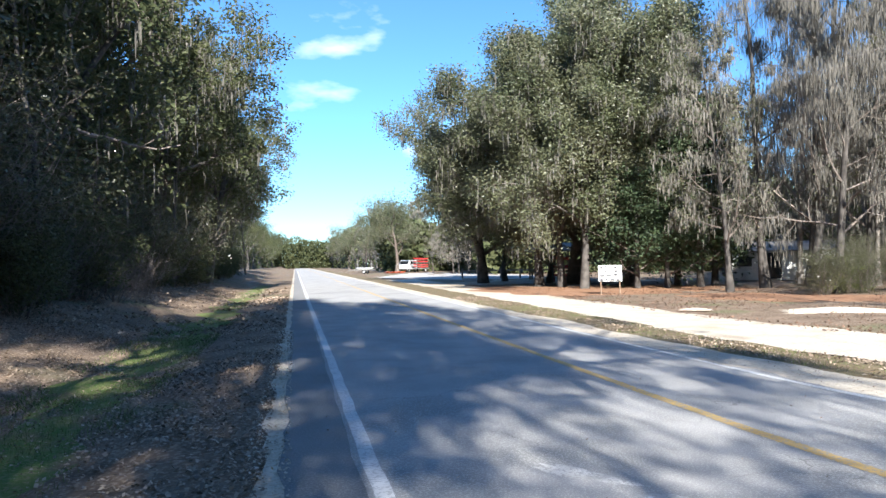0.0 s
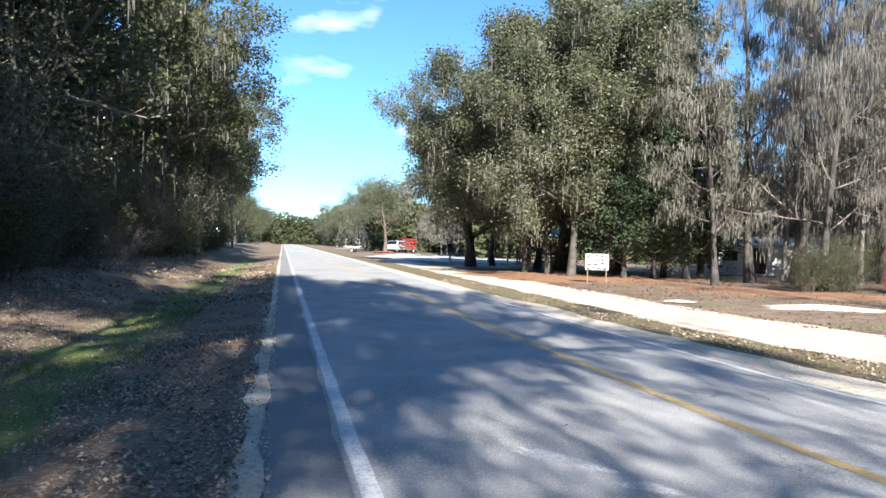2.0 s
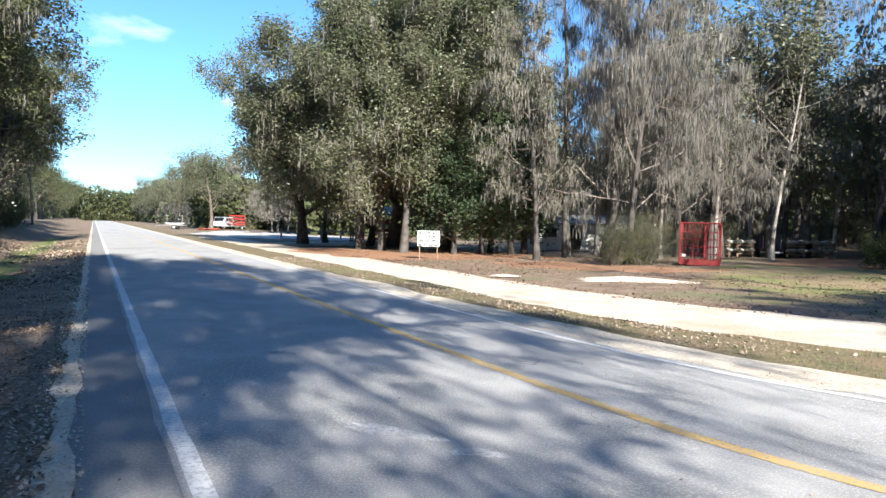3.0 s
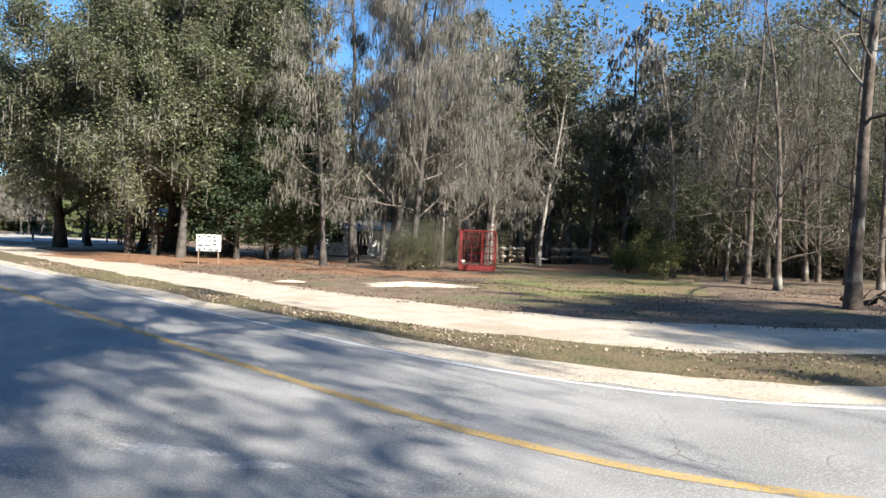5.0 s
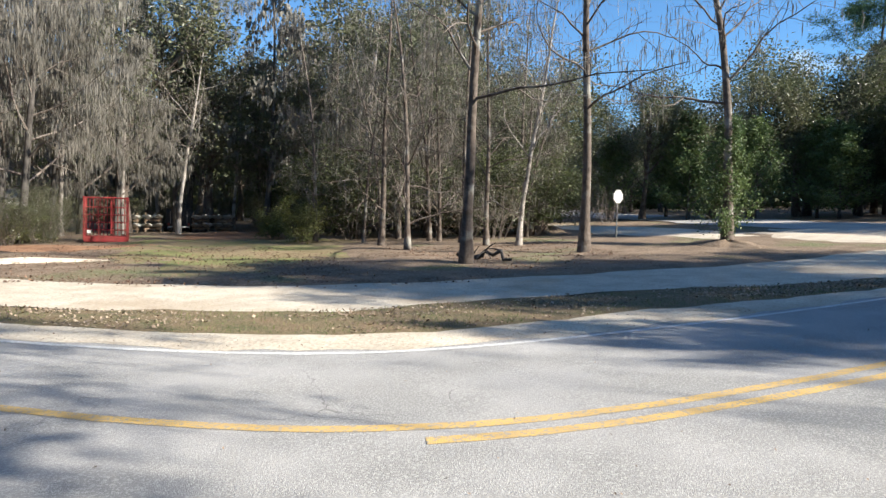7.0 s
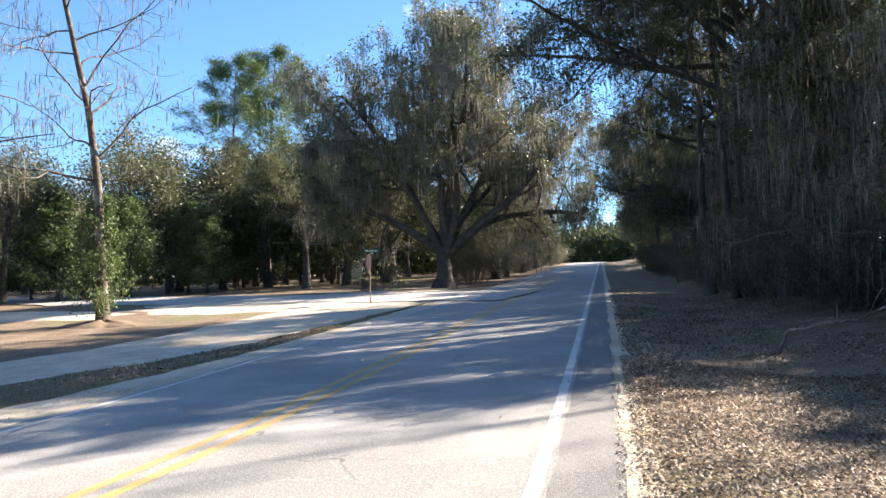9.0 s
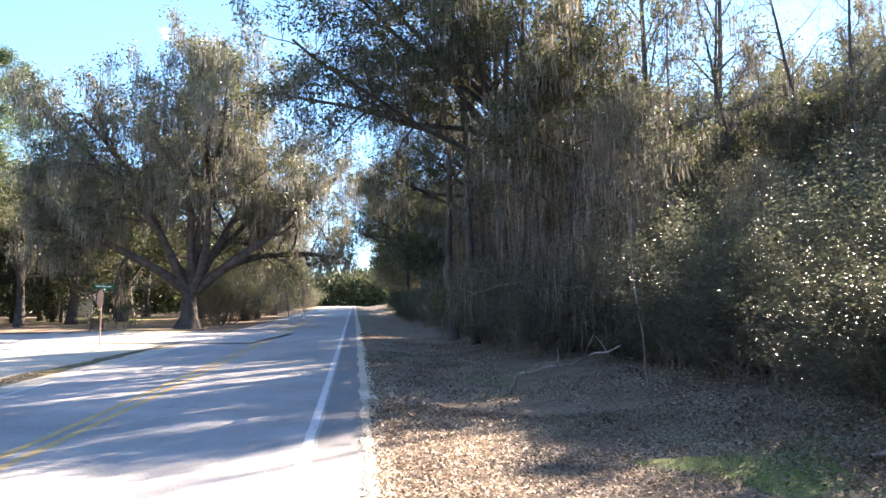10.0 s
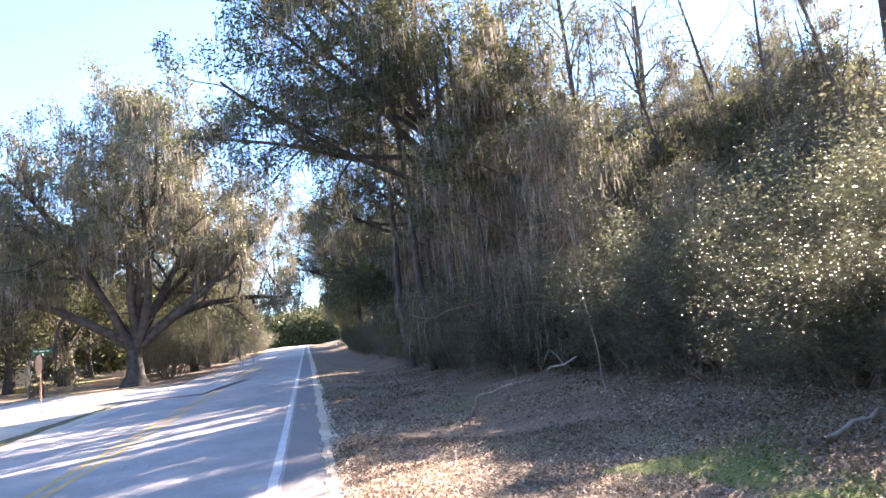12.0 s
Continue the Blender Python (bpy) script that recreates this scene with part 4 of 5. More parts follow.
edge([far_oak, far_dark, moss_c], -110, -52, 6.0, 9.5, 12.5, 0.6, 0.85, W3)
edge([far_dark, far_oak], -150, -62, 7.0, -10.5, -7.5, 0.7, 0.95, W1)
# far side of the first stretch
edge([moss_b, bare_c, far_moss], 70, 96, 4.0, 21, 30, 0.6, 0.85, "mossy trees behind the parking place")
edge([far_oak, far_oak, far_moss], 105, 330, 8.0, 17, 26, 0.85, 1.1, "trees along the far stretch of road")
edge([far_dark], 112, 320, 10.0, -16, -10, 0.8, 1.0, W1)


for k, p in enumerate((oak_a, oak_b, oak_dark, oak_dark2, canopy, canopy2, far_oak, far_dark, moss_a, moss_b, moss_c, far_moss, bare_a, bare_b, bare_c, bare_d, pine_a, cedar_a, cedar_b,
                       shrub_a, shrub_b, brush_a, brush_b, shrub_dark, shrub_bright, thin_a, wood_oak, wood_oak2, vine_a, vine_b, holly_a, holly_b)):
    if p.name not in used:
        x, y = at(-30 - 2 * k, 66)
        plant(p, x, y, 40 * k, 0.9, group=W2)


def far_woods(seed, az0, az1, d0, d1, tall, count, label, closed=False):
    """Woods too far off to tell tree from tree: stems and foliage in drifts."""
    g = np.random.default_rng(seed)
    v, f = [], []
    az = np.radians(g.uniform(min(az0, az1), max(az0, az1), count))
    d = np.sqrt(g.uniform(d0 * d0, d1 * d1, count))
    x, y = -np.sin(az) * d, np.cos(az) * d
    o = off_of(x, y)
    keep = ((o < -9) | (o > 17)) & ~((np.abs(x + 6) < 10) & (y > 85) & (y < 129)) | closed
    x, y, az = x[keep], y[keep], az[keep]
    z = height(x, y)
    top = tall * (0.78 + 0.22 * wave(x, y, 0.12, seed)) * g.uniform(0.01, 1.0, len(x)) ** 0.9
    c = np.stack([x, y, z + top], 1)
    n = len(c)
    a = g.normal(0, 1, (n, 3))
    a /= np.linalg.norm(a, axis=1)[:, None]
    b = np.cross(a, g.normal(0, 1, (n, 3)))
    b /= np.linalg.norm(b, axis=1)[:, None]
    s = g.uniform(0.3, 0.75, (n, 1))
    v = np.stack([c - a * s, c + b * s * 0.6, c + a * s, c - b * s * 0.6], 1).reshape(-1, 3).tolist()
    f = np.arange(n * 4).reshape(-1, 4).tolist()
    ob = new("far_woods", mesh("far_woods", v, f, DARK_LEAF))
    return tagged(ob, label, "woods", kind="stuff")


far_woods(3, 8, -70, 88, 125, 14.0, 80000, "distant evergreen woods behind the yard")
far_woods(11, 9, -9, 130, 150, 13.0, 22000, "distant evergreen woods behind the parking place")
far_woods(4, -66, -112, 98, 130, 13.0, 30000, "distant evergreen woods beyond the side road")
far_woods(5, 60, 12, 40, 90, 12.0, 26000, "deep evergreen wood behind the verge")
far_woods(6, -128, -176, 58, 90, 16.0, 44000, "deep evergreen wood behind the thicket")
far_woods(7, -112, -128, 110, 300, 16.0, 34000, "distant woods along the climbing road")
far_woods(8, 3, 22, 200, 420, 15.0, 26000, "distant woods along the straight road")
far_woods(9, 7, 17, 340, 370, 17.0, 26000, "distant woods that close the straight road", True)
far_woods(10, -116, -128, 230, 260, 17.0, 26000, "distant woods that close the climbing road", True)


# ---- ground cover ----
def patch(name, x, y, rx, ry, turn, material, label, category, lift=0.012, dome=0.0, ragged=0.22, rings=7, sides=48, seed=0.0):
    """An uneven island of another ground cover, following the ground."""
    v, f = [], []
    c, s = math.cos(radians(turn)), math.sin(radians(turn))
    for i in range(rings + 1):
        k = i / rings
        for j in range(sides):
            a = 2 * math.pi * j / sides
            r = k * (1 + ragged * k * (math.sin(3 * a + seed) * 0.5 + math.sin(7 * a + seed * 2.3) * 0.35 + math.sin(13 * a - seed) * 0.25))
            px, py = rx * r * math.cos(a), ry * r * math.sin(a)
            wx, wy = x + px * c - py * s, y + px * s + py * c
            v.append((wx, wy, on_ground(wx, wy) + lift * (1 - k ** 6) - 0.01 * k ** 6 + dome * (1 - k * k) * (1 + 0.3 * math.sin(5 * a + seed))))
    for i in range(rings):
        for j in range(sides):
            j2 = (j + 1) % sides
            f.append((i * sides + j, (i + 1) * sides + j, (i + 1) * sides + j2, i * sides + j2))
    return tagged(new(name, mesh(name, v, f, material, True)), label, category, kind="structure")


def ribbon(name, line, width, material, label, category, lift=0.02, ragged=0.15, seed=0.0):
    """A road laid along a line of points."""
    pts = []
    for (ax, ay), (bx, by) in zip(line, line[1:]):
        n = max(2, int(math.hypot(bx - ax, by - ay) / 1.5))
        pts += [(ax + (bx - ax) * i / n, ay + (by - ay) * i / n) for i in range(n)]
    pts.append(line[-1])
    p = np.array(pts)
    for _ in range(12):
        p[1:-1] = p[1:-1] * 0.5 + (p[:-2] + p[2:]) * 0.25
    d = np.gradient(p, axis=0)
    d /= np.linalg.norm(d, axis=1)[:, None]
    nrm = np.stack([-d[:, 1], d[:, 0]], 1)
    v, f, m = [], [], 5
    for i in range(len(p)):
        for k in range(m):
            o = (k / (m - 1) - 0.5) * width
            if k in (0, m - 1):
                o += ragged * float(wave(i * 1.5, k * 1.0, 0.7, seed))
            x, y = p[i] + nrm[i] * o
            v.append((x, y, on_ground(x, y) + lift - (0.03 if k in (0, m - 1) else 0.0)))
    for i in range(len(p) - 1):
        for k in range(m - 1):
            f.append((i * m + k, i * m + k + 1, (i + 1) * m + k + 1, (i + 1) * m + k))
    return tagged(new(name, mesh(name, v, f, material, True)), label, category, kind="structure")


ribbon("side_road", [(31, -15), (39, -5.5), (47, 2.5), (57, 11), (72, 22), (100, 40), (150, 70)], 8.0, GRAVEL, "grey side road that joins at the bend", "road", 0.07, 0.4, 2.0)
patch("gravel_apron", 38.0, 9.5, 9.5, 2.8, 48, SAND, "pale gravel apron beside the side road", "gravel", 0.05, seed=1.0)
patch("gravel_apron", 34.0, -2.0, 8.0, 3.6, 40, SAND, "pale gravel mouth of the side road", "gravel", 0.065, seed=4.0)
patch("sand_patch", 11.2, 19.6, 1.5, 0.5, -20, SAND, "low heap of pale sand on the lawn", "sand", 0.02, 0.09, ragged=0.85, seed=2.0)
patch("sand_patch", 7.8, 21.6, 0.5, 0.2, -20, SAND, "small spill of pale sand", "sand", 0.02, 0.03, seed=3.0)
patch("lawn", 20.0, 20.5, 10.5, 5.0, 45, LAWN, "thin winter lawn with fallen leaves", "grass", 0.02, seed=5.0)
patch("pine_straw", 8.0, 38.0, 8.0, 6.5, -25, STRAW, "rust-brown pine straw under the oaks", "ground cover", 0.02, seed=6.0)
patch("pine_straw", 14.5, 27.0, 6.0, 3.0, -35, STRAW, "rust-brown pine straw by the mossy trees", "ground cover", 0.03, seed=7.0)
patch("pine_straw", 28.0, 29.0, 6.5, 3.0, 45, STRAW, "rust-brown leaf path into the woods", "ground cover", 0.03, seed=8.0)
patch("bare_soil", 20.0, 9.5, 7.5, 2.6, -40, LITTER, "leaf-strewn soil under the bare trees", "ground cover", 0.02, seed=9.0)
patch("parking_place", 1.0, 88.0, 8.0, 26.0, 9, GRAVEL, "pale gravel parking place beside the road", "gravel", 0.03, seed=10.0)
patch("yard_sand", 9.0, 55.0, 9.0, 7.0, 20, SAND, "pale sandy yard behind the oaks", "sand", 0.02, seed=11.0)
patch("clearing_grass", 78.0, -18.0, 16.0, 7.0, -15, LAWN, "grassy clearing behind the live oak", "grass", 0.05, seed=12.0)
patch("leaf_mound", 27.8, 3.4, 2.2, 1.2, 30, LITTER, "low mound of leaves and roots round a bare tree", "ground cover", 0.03, 0.16, seed=16.0)
patch("dirt_pile", 34.5, 13.0, 1.8, 1.2, 20, LITTER, "low pile of brown dirt", "dirt pile", 0.03, 0.28, seed=13.0)
strip("verge_grass", qr[(qr > 3) & (qr < 60)], [-3.3, -2.7, -2.1], GREEN, 0.012, "green grass along the verge's swale", "grass", 0.45, 14.0, 0.6)
strip("verge_grass", qr[(qr > -9) & (qr < -3)], [-4.9, -4.2, -3.5], GREEN, 0.012, "sparse green grass on the leafy verge", "grass", 0.4, 15.0, 0.8)


patch("scuff_mark", 1.0, 5.2, 0.5, 0.14, -40, SCUFF, "pale scuffed streak on the asphalt", "road marking", 0.004, ragged=0.5, seed=14.0)
patch("scuff_mark", 1.5, 4.6, 0.3, 0.1, -30, SCUFF, "small pale scrape on the asphalt", "road marking", 0.004, ragged=0.5, seed=15.0)


def scatter(name, count, q0, q1, o0, o1, size, material, label, category, flat=True, seed=0, long=0.55, clump=None, lift=0.0):
    """Loose leaves or blades strewn over the ground."""
    g = np.random.default_rng(seed)
    q = g.uniform(q0, q1, count)
    lo = o0(q) if callable(o0) else o0
    hi = o1(q) if callable(o1) else o1
    o = lo + (hi - lo) * g.random(count)
    x, y = xy_of(q, o)
    if clump:
        keep = wave(x, y, clump, seed) > g.uniform(-0.6, 0.5, count)
        x, y = x[keep], y[keep]
    n = len(x)
    z = height(x, y) + lift
    c = np.stack([x, y, z], 1)
    s = size * g.uniform(0.6, 1.4, n)
    az = g.uniform(0, 2 * math.pi, n)
    if flat:
        a = np.stack([np.cos(az), np.sin(az), g.normal(0, 0.35, n)], 1) * s[:, None]
        b = np.stack([-np.sin(az), np.cos(az), g.normal(0, 0.5, n)], 1) * (s * long)[:, None]
        c[:, 2] += np.abs(a[:, 2]) * 0.6 + np.abs(b[:, 2]) * 0.6 + 0.004
        v = np.stack([c - a, c + b, c + a, c - b], 1).reshape(-1, 3)
        f = np.arange(n * 4).reshape(-1, 4).tolist()
    else:
        lean = np.stack([g.normal(0, 0.4, n), g.normal(0, 0.4, n), np.ones(n)], 1) * s[:, None]
        b = np.stack([np.cos(az), np.sin(az), 0 * az], 1) * (s * long)[:, None]
        c[:, 2] -= 0.01
        v = np.stack([c - b, c + b, c + lean], 1).reshape(-1, 3)
        f = np.arange(n * 3).reshape(-1, 3).tolist()
    return tagged(new(name, mesh(name, v.tolist(), f, material)), label, category, kind="stuff")


scatter("fallen_leaves", 190000, -12, 3, -7.0, -0.25, 0.0165, DRY_LEAF, "brown fallen oak leaves strewn on the verge", "leaves", seed=1)
scatter("fallen_leaves", 16000, 18, 48, -8.5, -0.3, 0.05, DRY_LEAF, "brown fallen oak leaves along the wood", "leaves", seed=12, clump=0.4)
scatter("fallen_leaves", 100000, 2, 20, -7.5, -0.25, 0.021, DRY_LEAF, "brown fallen oak leaves strewn on the verge", "leaves", seed=2, clump=0.6)
scatter("fallen_leaves", 90000, -34, -9, -9.5, -0.3, 0.027, DRY_LEAF, "brown fallen oak leaves below the thicket", "leaves", seed=3, clump=0.5)
scatter("fallen_leaves", 16000, -14, 26, SHOULDER, SAND_NEAR, 0.024, DRY_LEAF, "brown fallen leaves on the grass strip", "leaves", seed=4, clump=0.5, lift=0.02)
scatter("fallen_leaves", 30000, -8, 30, moved(SAND_FAR, 0.2), 24.0, 0.028, LITTER_CRUMB, "brown fallen leaves on the lawn", "leaves", seed=5, clump=0.3, lift=0.02)
scatter("fallen_leaves", 500, -12, 14, -0.2, 8.0, 0.012, DRY_LEAF, "single leaves and crumbs on the asphalt's edges", "leaves", seed=6, clump=0.9, lift=0.005)
scatter("grass_blades", 26000, 3, 22, -3.7, -1.8, 0.07, GRASS_BLADE, "short green grass blades on the verge", "grass", False, 7, 0.06, 0.7)
scatter("grass_blades", 9000, -9, -3, -5.2, -3.2, 0.06, GRASS_BLADE, "short green grass blades among leaves", "grass", False, 8, 0.06, 0.8)
scatter("grass_blades", 15000, -24, 22, SHOULDER, SAND_NEAR, 0.05, GRASS_BLADE, "short grass blades on the strip between roads", "grass", False, 9, 0.07, 0.5, lift=0.02)
scatter("fallen_leaves", 1500, -6, 22, moved(FAR_LINE, 0.15), SHOULDER, 0.011, LITTER_CRUMB, "dark crumbs and leaves on the sandy shoulder", "leaves", seed=21, clump=0.9, lift=0.016)
scatter("fallen_leaves", 3000, -3, 30, moved(SAND_FAR, -0.5), moved(SAND_FAR, 0.5), 0.03, LITTER_CRUMB, "rust-brown leaves drifted along the sand road's edge", "leaves", seed=22, clump=0.6, lift=0.01)
scatter("grit", 5000, -12, 16, -0.42, -0.06, 0.014, SAND, "pale grit along the asphalt's edge", "gravel", seed=10, lift=-0.004, long=0.8)


# ---- signs, yard and vehicles ----
RUST_RED = mat("rusty red paint", (0.3, 0.024, 0.03), (0.19, 0.03, 0.028), scale=6, rough=0.7, bump=0.4, bump_scale=40, speck=(0.14, 0.06, 0.035), speck_scale=30, speck_amt=0.7)
ALU = mat("weathered aluminium", (0.72, 0.72, 0.7), (0.6, 0.6, 0.58), scale=6, rough=0.5, metallic=0.25, speck=(0.45, 0.45, 0.43), speck_scale=40, speck_amt=0.4)
POST = mat("galvanised post", (0.4, 0.39, 0.36), (0.3, 0.29, 0.27), scale=8, rough=0.6, metallic=0.4, speck=(0.22, 0.2, 0.18), speck_scale=60, speck_amt=0.4)
BOARD = mat("white sign board", (0.76, 0.76, 0.73), (0.66, 0.66, 0.62), scale=5, rough=0.6, speck=(0.5, 0.49, 0.45), speck_scale=30, speck_amt=0.3)
INK = mat("dark sign print", (0.08, 0.08, 0.085), (0.12, 0.12, 0.12), scale=8, rough=0.7)
WOOD = mat("weathered timber", (0.22, 0.15, 0.1), (0.32, 0.24, 0.17), scale=5, rough=0.9, bump=0.6, bump_scale=30)
SIGN_GREEN = mat("green sign sheet", (0.02, 0.16, 0.09), (0.03, 0.19, 0.11), scale=6, rough=0.5)
SIGN_BACK = mat("weathered sign plate", (0.24, 0.17, 0.14), (0.32, 0.26, 0.22), scale=4, rough=0.7, speck=(0.15, 0.1, 0.08), speck_scale=25, speck_amt=0.5)
SIGN_RED = mat("faded red sign sheet", (0.36, 0.05, 0.04), (0.3, 0.06, 0.05), scale=6, rough=0.5)
WHITE_WALL = mat("white siding", (0.75, 0.75, 0.72), (0.66, 0.66, 0.63), scale=2, rough=0.7, speck=(0.5, 0.49, 0.45), speck_scale=12, speck_amt=0.3)
ROOF = mat("weathered metal roof", (0.34, 0.31, 0.27), (0.25, 0.22, 0.19), scale=1.5, rough=0.75, spec=0.2, speck=(0.36, 0.33, 0.29), speck_scale=12, speck_amt=0.4)
VAN_WHITE = mat("white van paint", (0.78, 0.78, 0.77), (0.72, 0.72, 0.7), scale=2, rough=0.35, spec=0.5)
GLASS = mat("dark window glass", (0.02, 0.024, 0.028), (0.03, 0.034, 0.038), scale=3, rough=0.08, spec=0.6)
RUBBER = mat("tyre rubber", (0.02, 0.02, 0.02), (0.035, 0.035, 0.033), scale=10, rough=0.85)
KAYAK = mat("red kayak plastic", (0.55, 0.035, 0.03), (0.45, 0.04, 0.035), scale=4, rough=0.4, spec=0.5)
KAYAK_ORANGE = mat("orange kayak plastic", (0.62, 0.13, 0.05), (0.52, 0.11, 0.05), scale=4, rough=0.4, spec=0.5)


def box_bm(bm, size, at_, turn=0.0, bevel=0.0):
    """Adds a box with softened edges to a bmesh."""
    out = bmesh.ops.create_cube(bm, size=1.0, matrix=Matrix.Translation(at_) @ Matrix.Rotation(radians(turn), 4, "Z") @ Matrix.Diagonal((*size, 1)))
    if bevel:
        edges = list({e for v in out["verts"] for e in v.link_edges})
        bmesh.ops.bevel(bm, geom=edges, offset=bevel, segments=2, affect="EDGES")


def bar_bm(bm, a, b, r, sides=6):
    """Adds a round bar from a to b to a bmesh."""
    a, b = Vector(a), Vector(b)
    d = b - a
    m = Matrix.Translation((a + b) / 2) @ d.to_track_quat("Z", "Y").to_matrix().to_4x4()
    bmesh.ops.create_cone(bm, cap_ends=True, segments=sides, radius1=r, radius2=r, depth=d.length, matrix=m)


def bm_part(name, bm, material, parent, label=""):
    me = bpy.data.meshes.new(name)
    bm.to_mesh(me)
    bm.free()
    me.materials.append(material)
    return part(name, me, parent, label)


def box_part(name, size, at_, material, parent, label="", turn=0.0, bevel=0.01):
    bm = bmesh.new()
    box_bm(bm, size, at_, turn, bevel)
    return bm_part(name, bm, material, parent, label)


def bar_part(name, a, b, r, material, parent, label="", sides=8):
    bm = bmesh.new()
    bar_bm(bm, a, b, r, sides)
    return bm_part(name, bm, material, parent, label)


def stand(ob, x, y, turn=0.0, lift=0.0):
    ob.matrix_basis = pose(x, y, on_ground(x, y) + lift, 0, 0, turn)
    return ob


# roadside notice board: faces the road, its small print shown as bars
board = thing("notice_board", "white notice board with dark print on two posts", "sign")
for sx in (-0.42, 0.42):
    bar_part("post", (sx, 0, -0.3), (sx, 0, 1.3), 0.03, WOOD, board)
panel = box_part("panel", (1.05, 0.03, 0.74), (0, -0.045, 0.98), BOARD, board, "white painted panel")
R4 = random.Random(8)
for row in range(4):
    x0 = -0.46
    while x0 < 0.34:
        w = R4.uniform(0.08, 0.24)
        bmb = bmesh.new()
        box_bm(bmb, (w, 0.008, R4.uniform(0.05, 0.12)), (x0 + w / 2, -0.065, 1.27 - row * 0.19 + R4.uniform(-0.03, 0.03)))
        o = bm_part("print_bar", bmb, INK, panel)
        x0 += w + R4.uniform(0.05, 0.12)
stand(board, 7.65, 31.9, -12)

# rusty red cage at the lawn's edge
cage = thing("metal_cage", "rusty red steel cage with a solid tray on the lawn", "cage")
W, D, H = 1.75, 1.25, 1.95
for sx in (-1, 1):
    for sy in (-1, 1):
        box_part("corner_post", (0.085, 0.085, H), (sx * W / 2, sy * D / 2, 0.12 + H / 2), RUST_RED, cage)
for z in (0.16, 0.55, 0.9, 1.25, 1.6, 0.12 + H - 0.04):
    for sy in ((-1, 1) if z < 0.3 or z > 1.9 else (1,)):
        bar_part("rail", (-W / 2, sy * D / 2, z), (W / 2, sy * D / 2, z), 0.028, RUST_RED, cage)
    for sx in (-1, 1):
        bar_part("rail", (sx * W / 2, -D / 2, z), (sx * W / 2, D / 2, z), 0.028, RUST_RED, cage)
for k in range(1, 12):
    for sy in ((1,) if k % 4 else (-1, 1)):
        bar_part("upright", (-W / 2 + W * k / 12, sy * D / 2, 0.2), (-W / 2 + W * k / 12, sy * D / 2, 0.1 + H), 0.017, RUST_RED, cage)
for k in range(1, 5):
    for sx in (-1, 1):
        bar_part("upright", (sx * W / 2, -D / 2 + D * k / 5, 0.2), (sx * W / 2, -D / 2 + D * k / 5, 0.1 + H), 0.017, RUST_RED, cage)
box_part("tray", (W + 0.06, D + 0.06, 0.26), (0, 0, 0.16), RUST_RED, cage, "solid red steel tray", bevel=0.03)
box_part("gate_bar", (0.06, 0.05, 1.5), (0.22, -D / 2 - 0.02, 1.15), RUST_RED, cage, bevel=0.01)
box_part("tag", (0.16, 0.01, 0.13), (-W / 2 + 0.2, -D / 2 - 0.045, 0.5), BOARD, cage, "small white tag", bevel=0.004)
stand(cage, 20.3, 29.0, -38)


def octagon(name, r, thick, at_, material, parent, label):
    bm = bmesh.new()
    bmesh.ops.create_cone(bm, cap_ends=True, segments=8, radius1=r, radius2=r, depth=thick, matrix=Matrix.Translation(at_) @ Matrix.Rotation(radians(90), 4, "X") @ Matrix.Rotation(radians(22.5), 4, "Z"))
    return bm_part(name, bm, material, parent, label)


# stop signs; the print on their faces is turned from view
stop = thing("stop_sign", "octagonal road sign seen from its pale back", "road sign")
bar_part("post", (0, 0, -0.3), (0, 0, 2.2), 0.032, POST, stop)
octagon("panel", 0.33, 0.006, (0, -0.045, 1.88), BOARD, stop, "pale weathered back")
octagon("face", 0.33, 0.004, (0, -0.0395, 1.88), ALU, stop, "aluminium sheet behind the face")
stand(stop, 32.0, 8.7, -25)

street = thing("street_sign", "green street blade over a stop sign on a thin post", "road sign")
bar_part("post", (0, 0, -0.3), (0, 0, 2.35), 0.03, SIGN_BACK, street)
blade = box_part("blade", (0.75, 0.012, 0.17), (0.08, 0, 2.42), SIGN_GREEN, street, "green street name blade", bevel=0.004)
for k, (x, w) in enumerate(((-0.14, 0.16), (0.08, 0.2), (0.29, 0.12))):
    bmb = bmesh.new()
    box_bm(bmb, (w, 0.004, 0.05), (x, -0.009, 2.42))
    bm_part("print_bar", bmb, BOARD, blade)
bm = bmesh.new()
bmesh.ops.create_cone(bm, cap_ends=True, segments=8, radius1=0.4, radius2=0.4, depth=0.008, matrix=Matrix.Translation((-0.045, 0, 1.9)) @ Matrix.Rotation(radians(90), 4, "Y") @ Matrix.Rotation(radians(22.5), 4, "Z"))
bm_part("panel", bm, SIGN_BACK, street, "weathered brown octagon plate")
stand(street, 30.9, -7.2, -85)


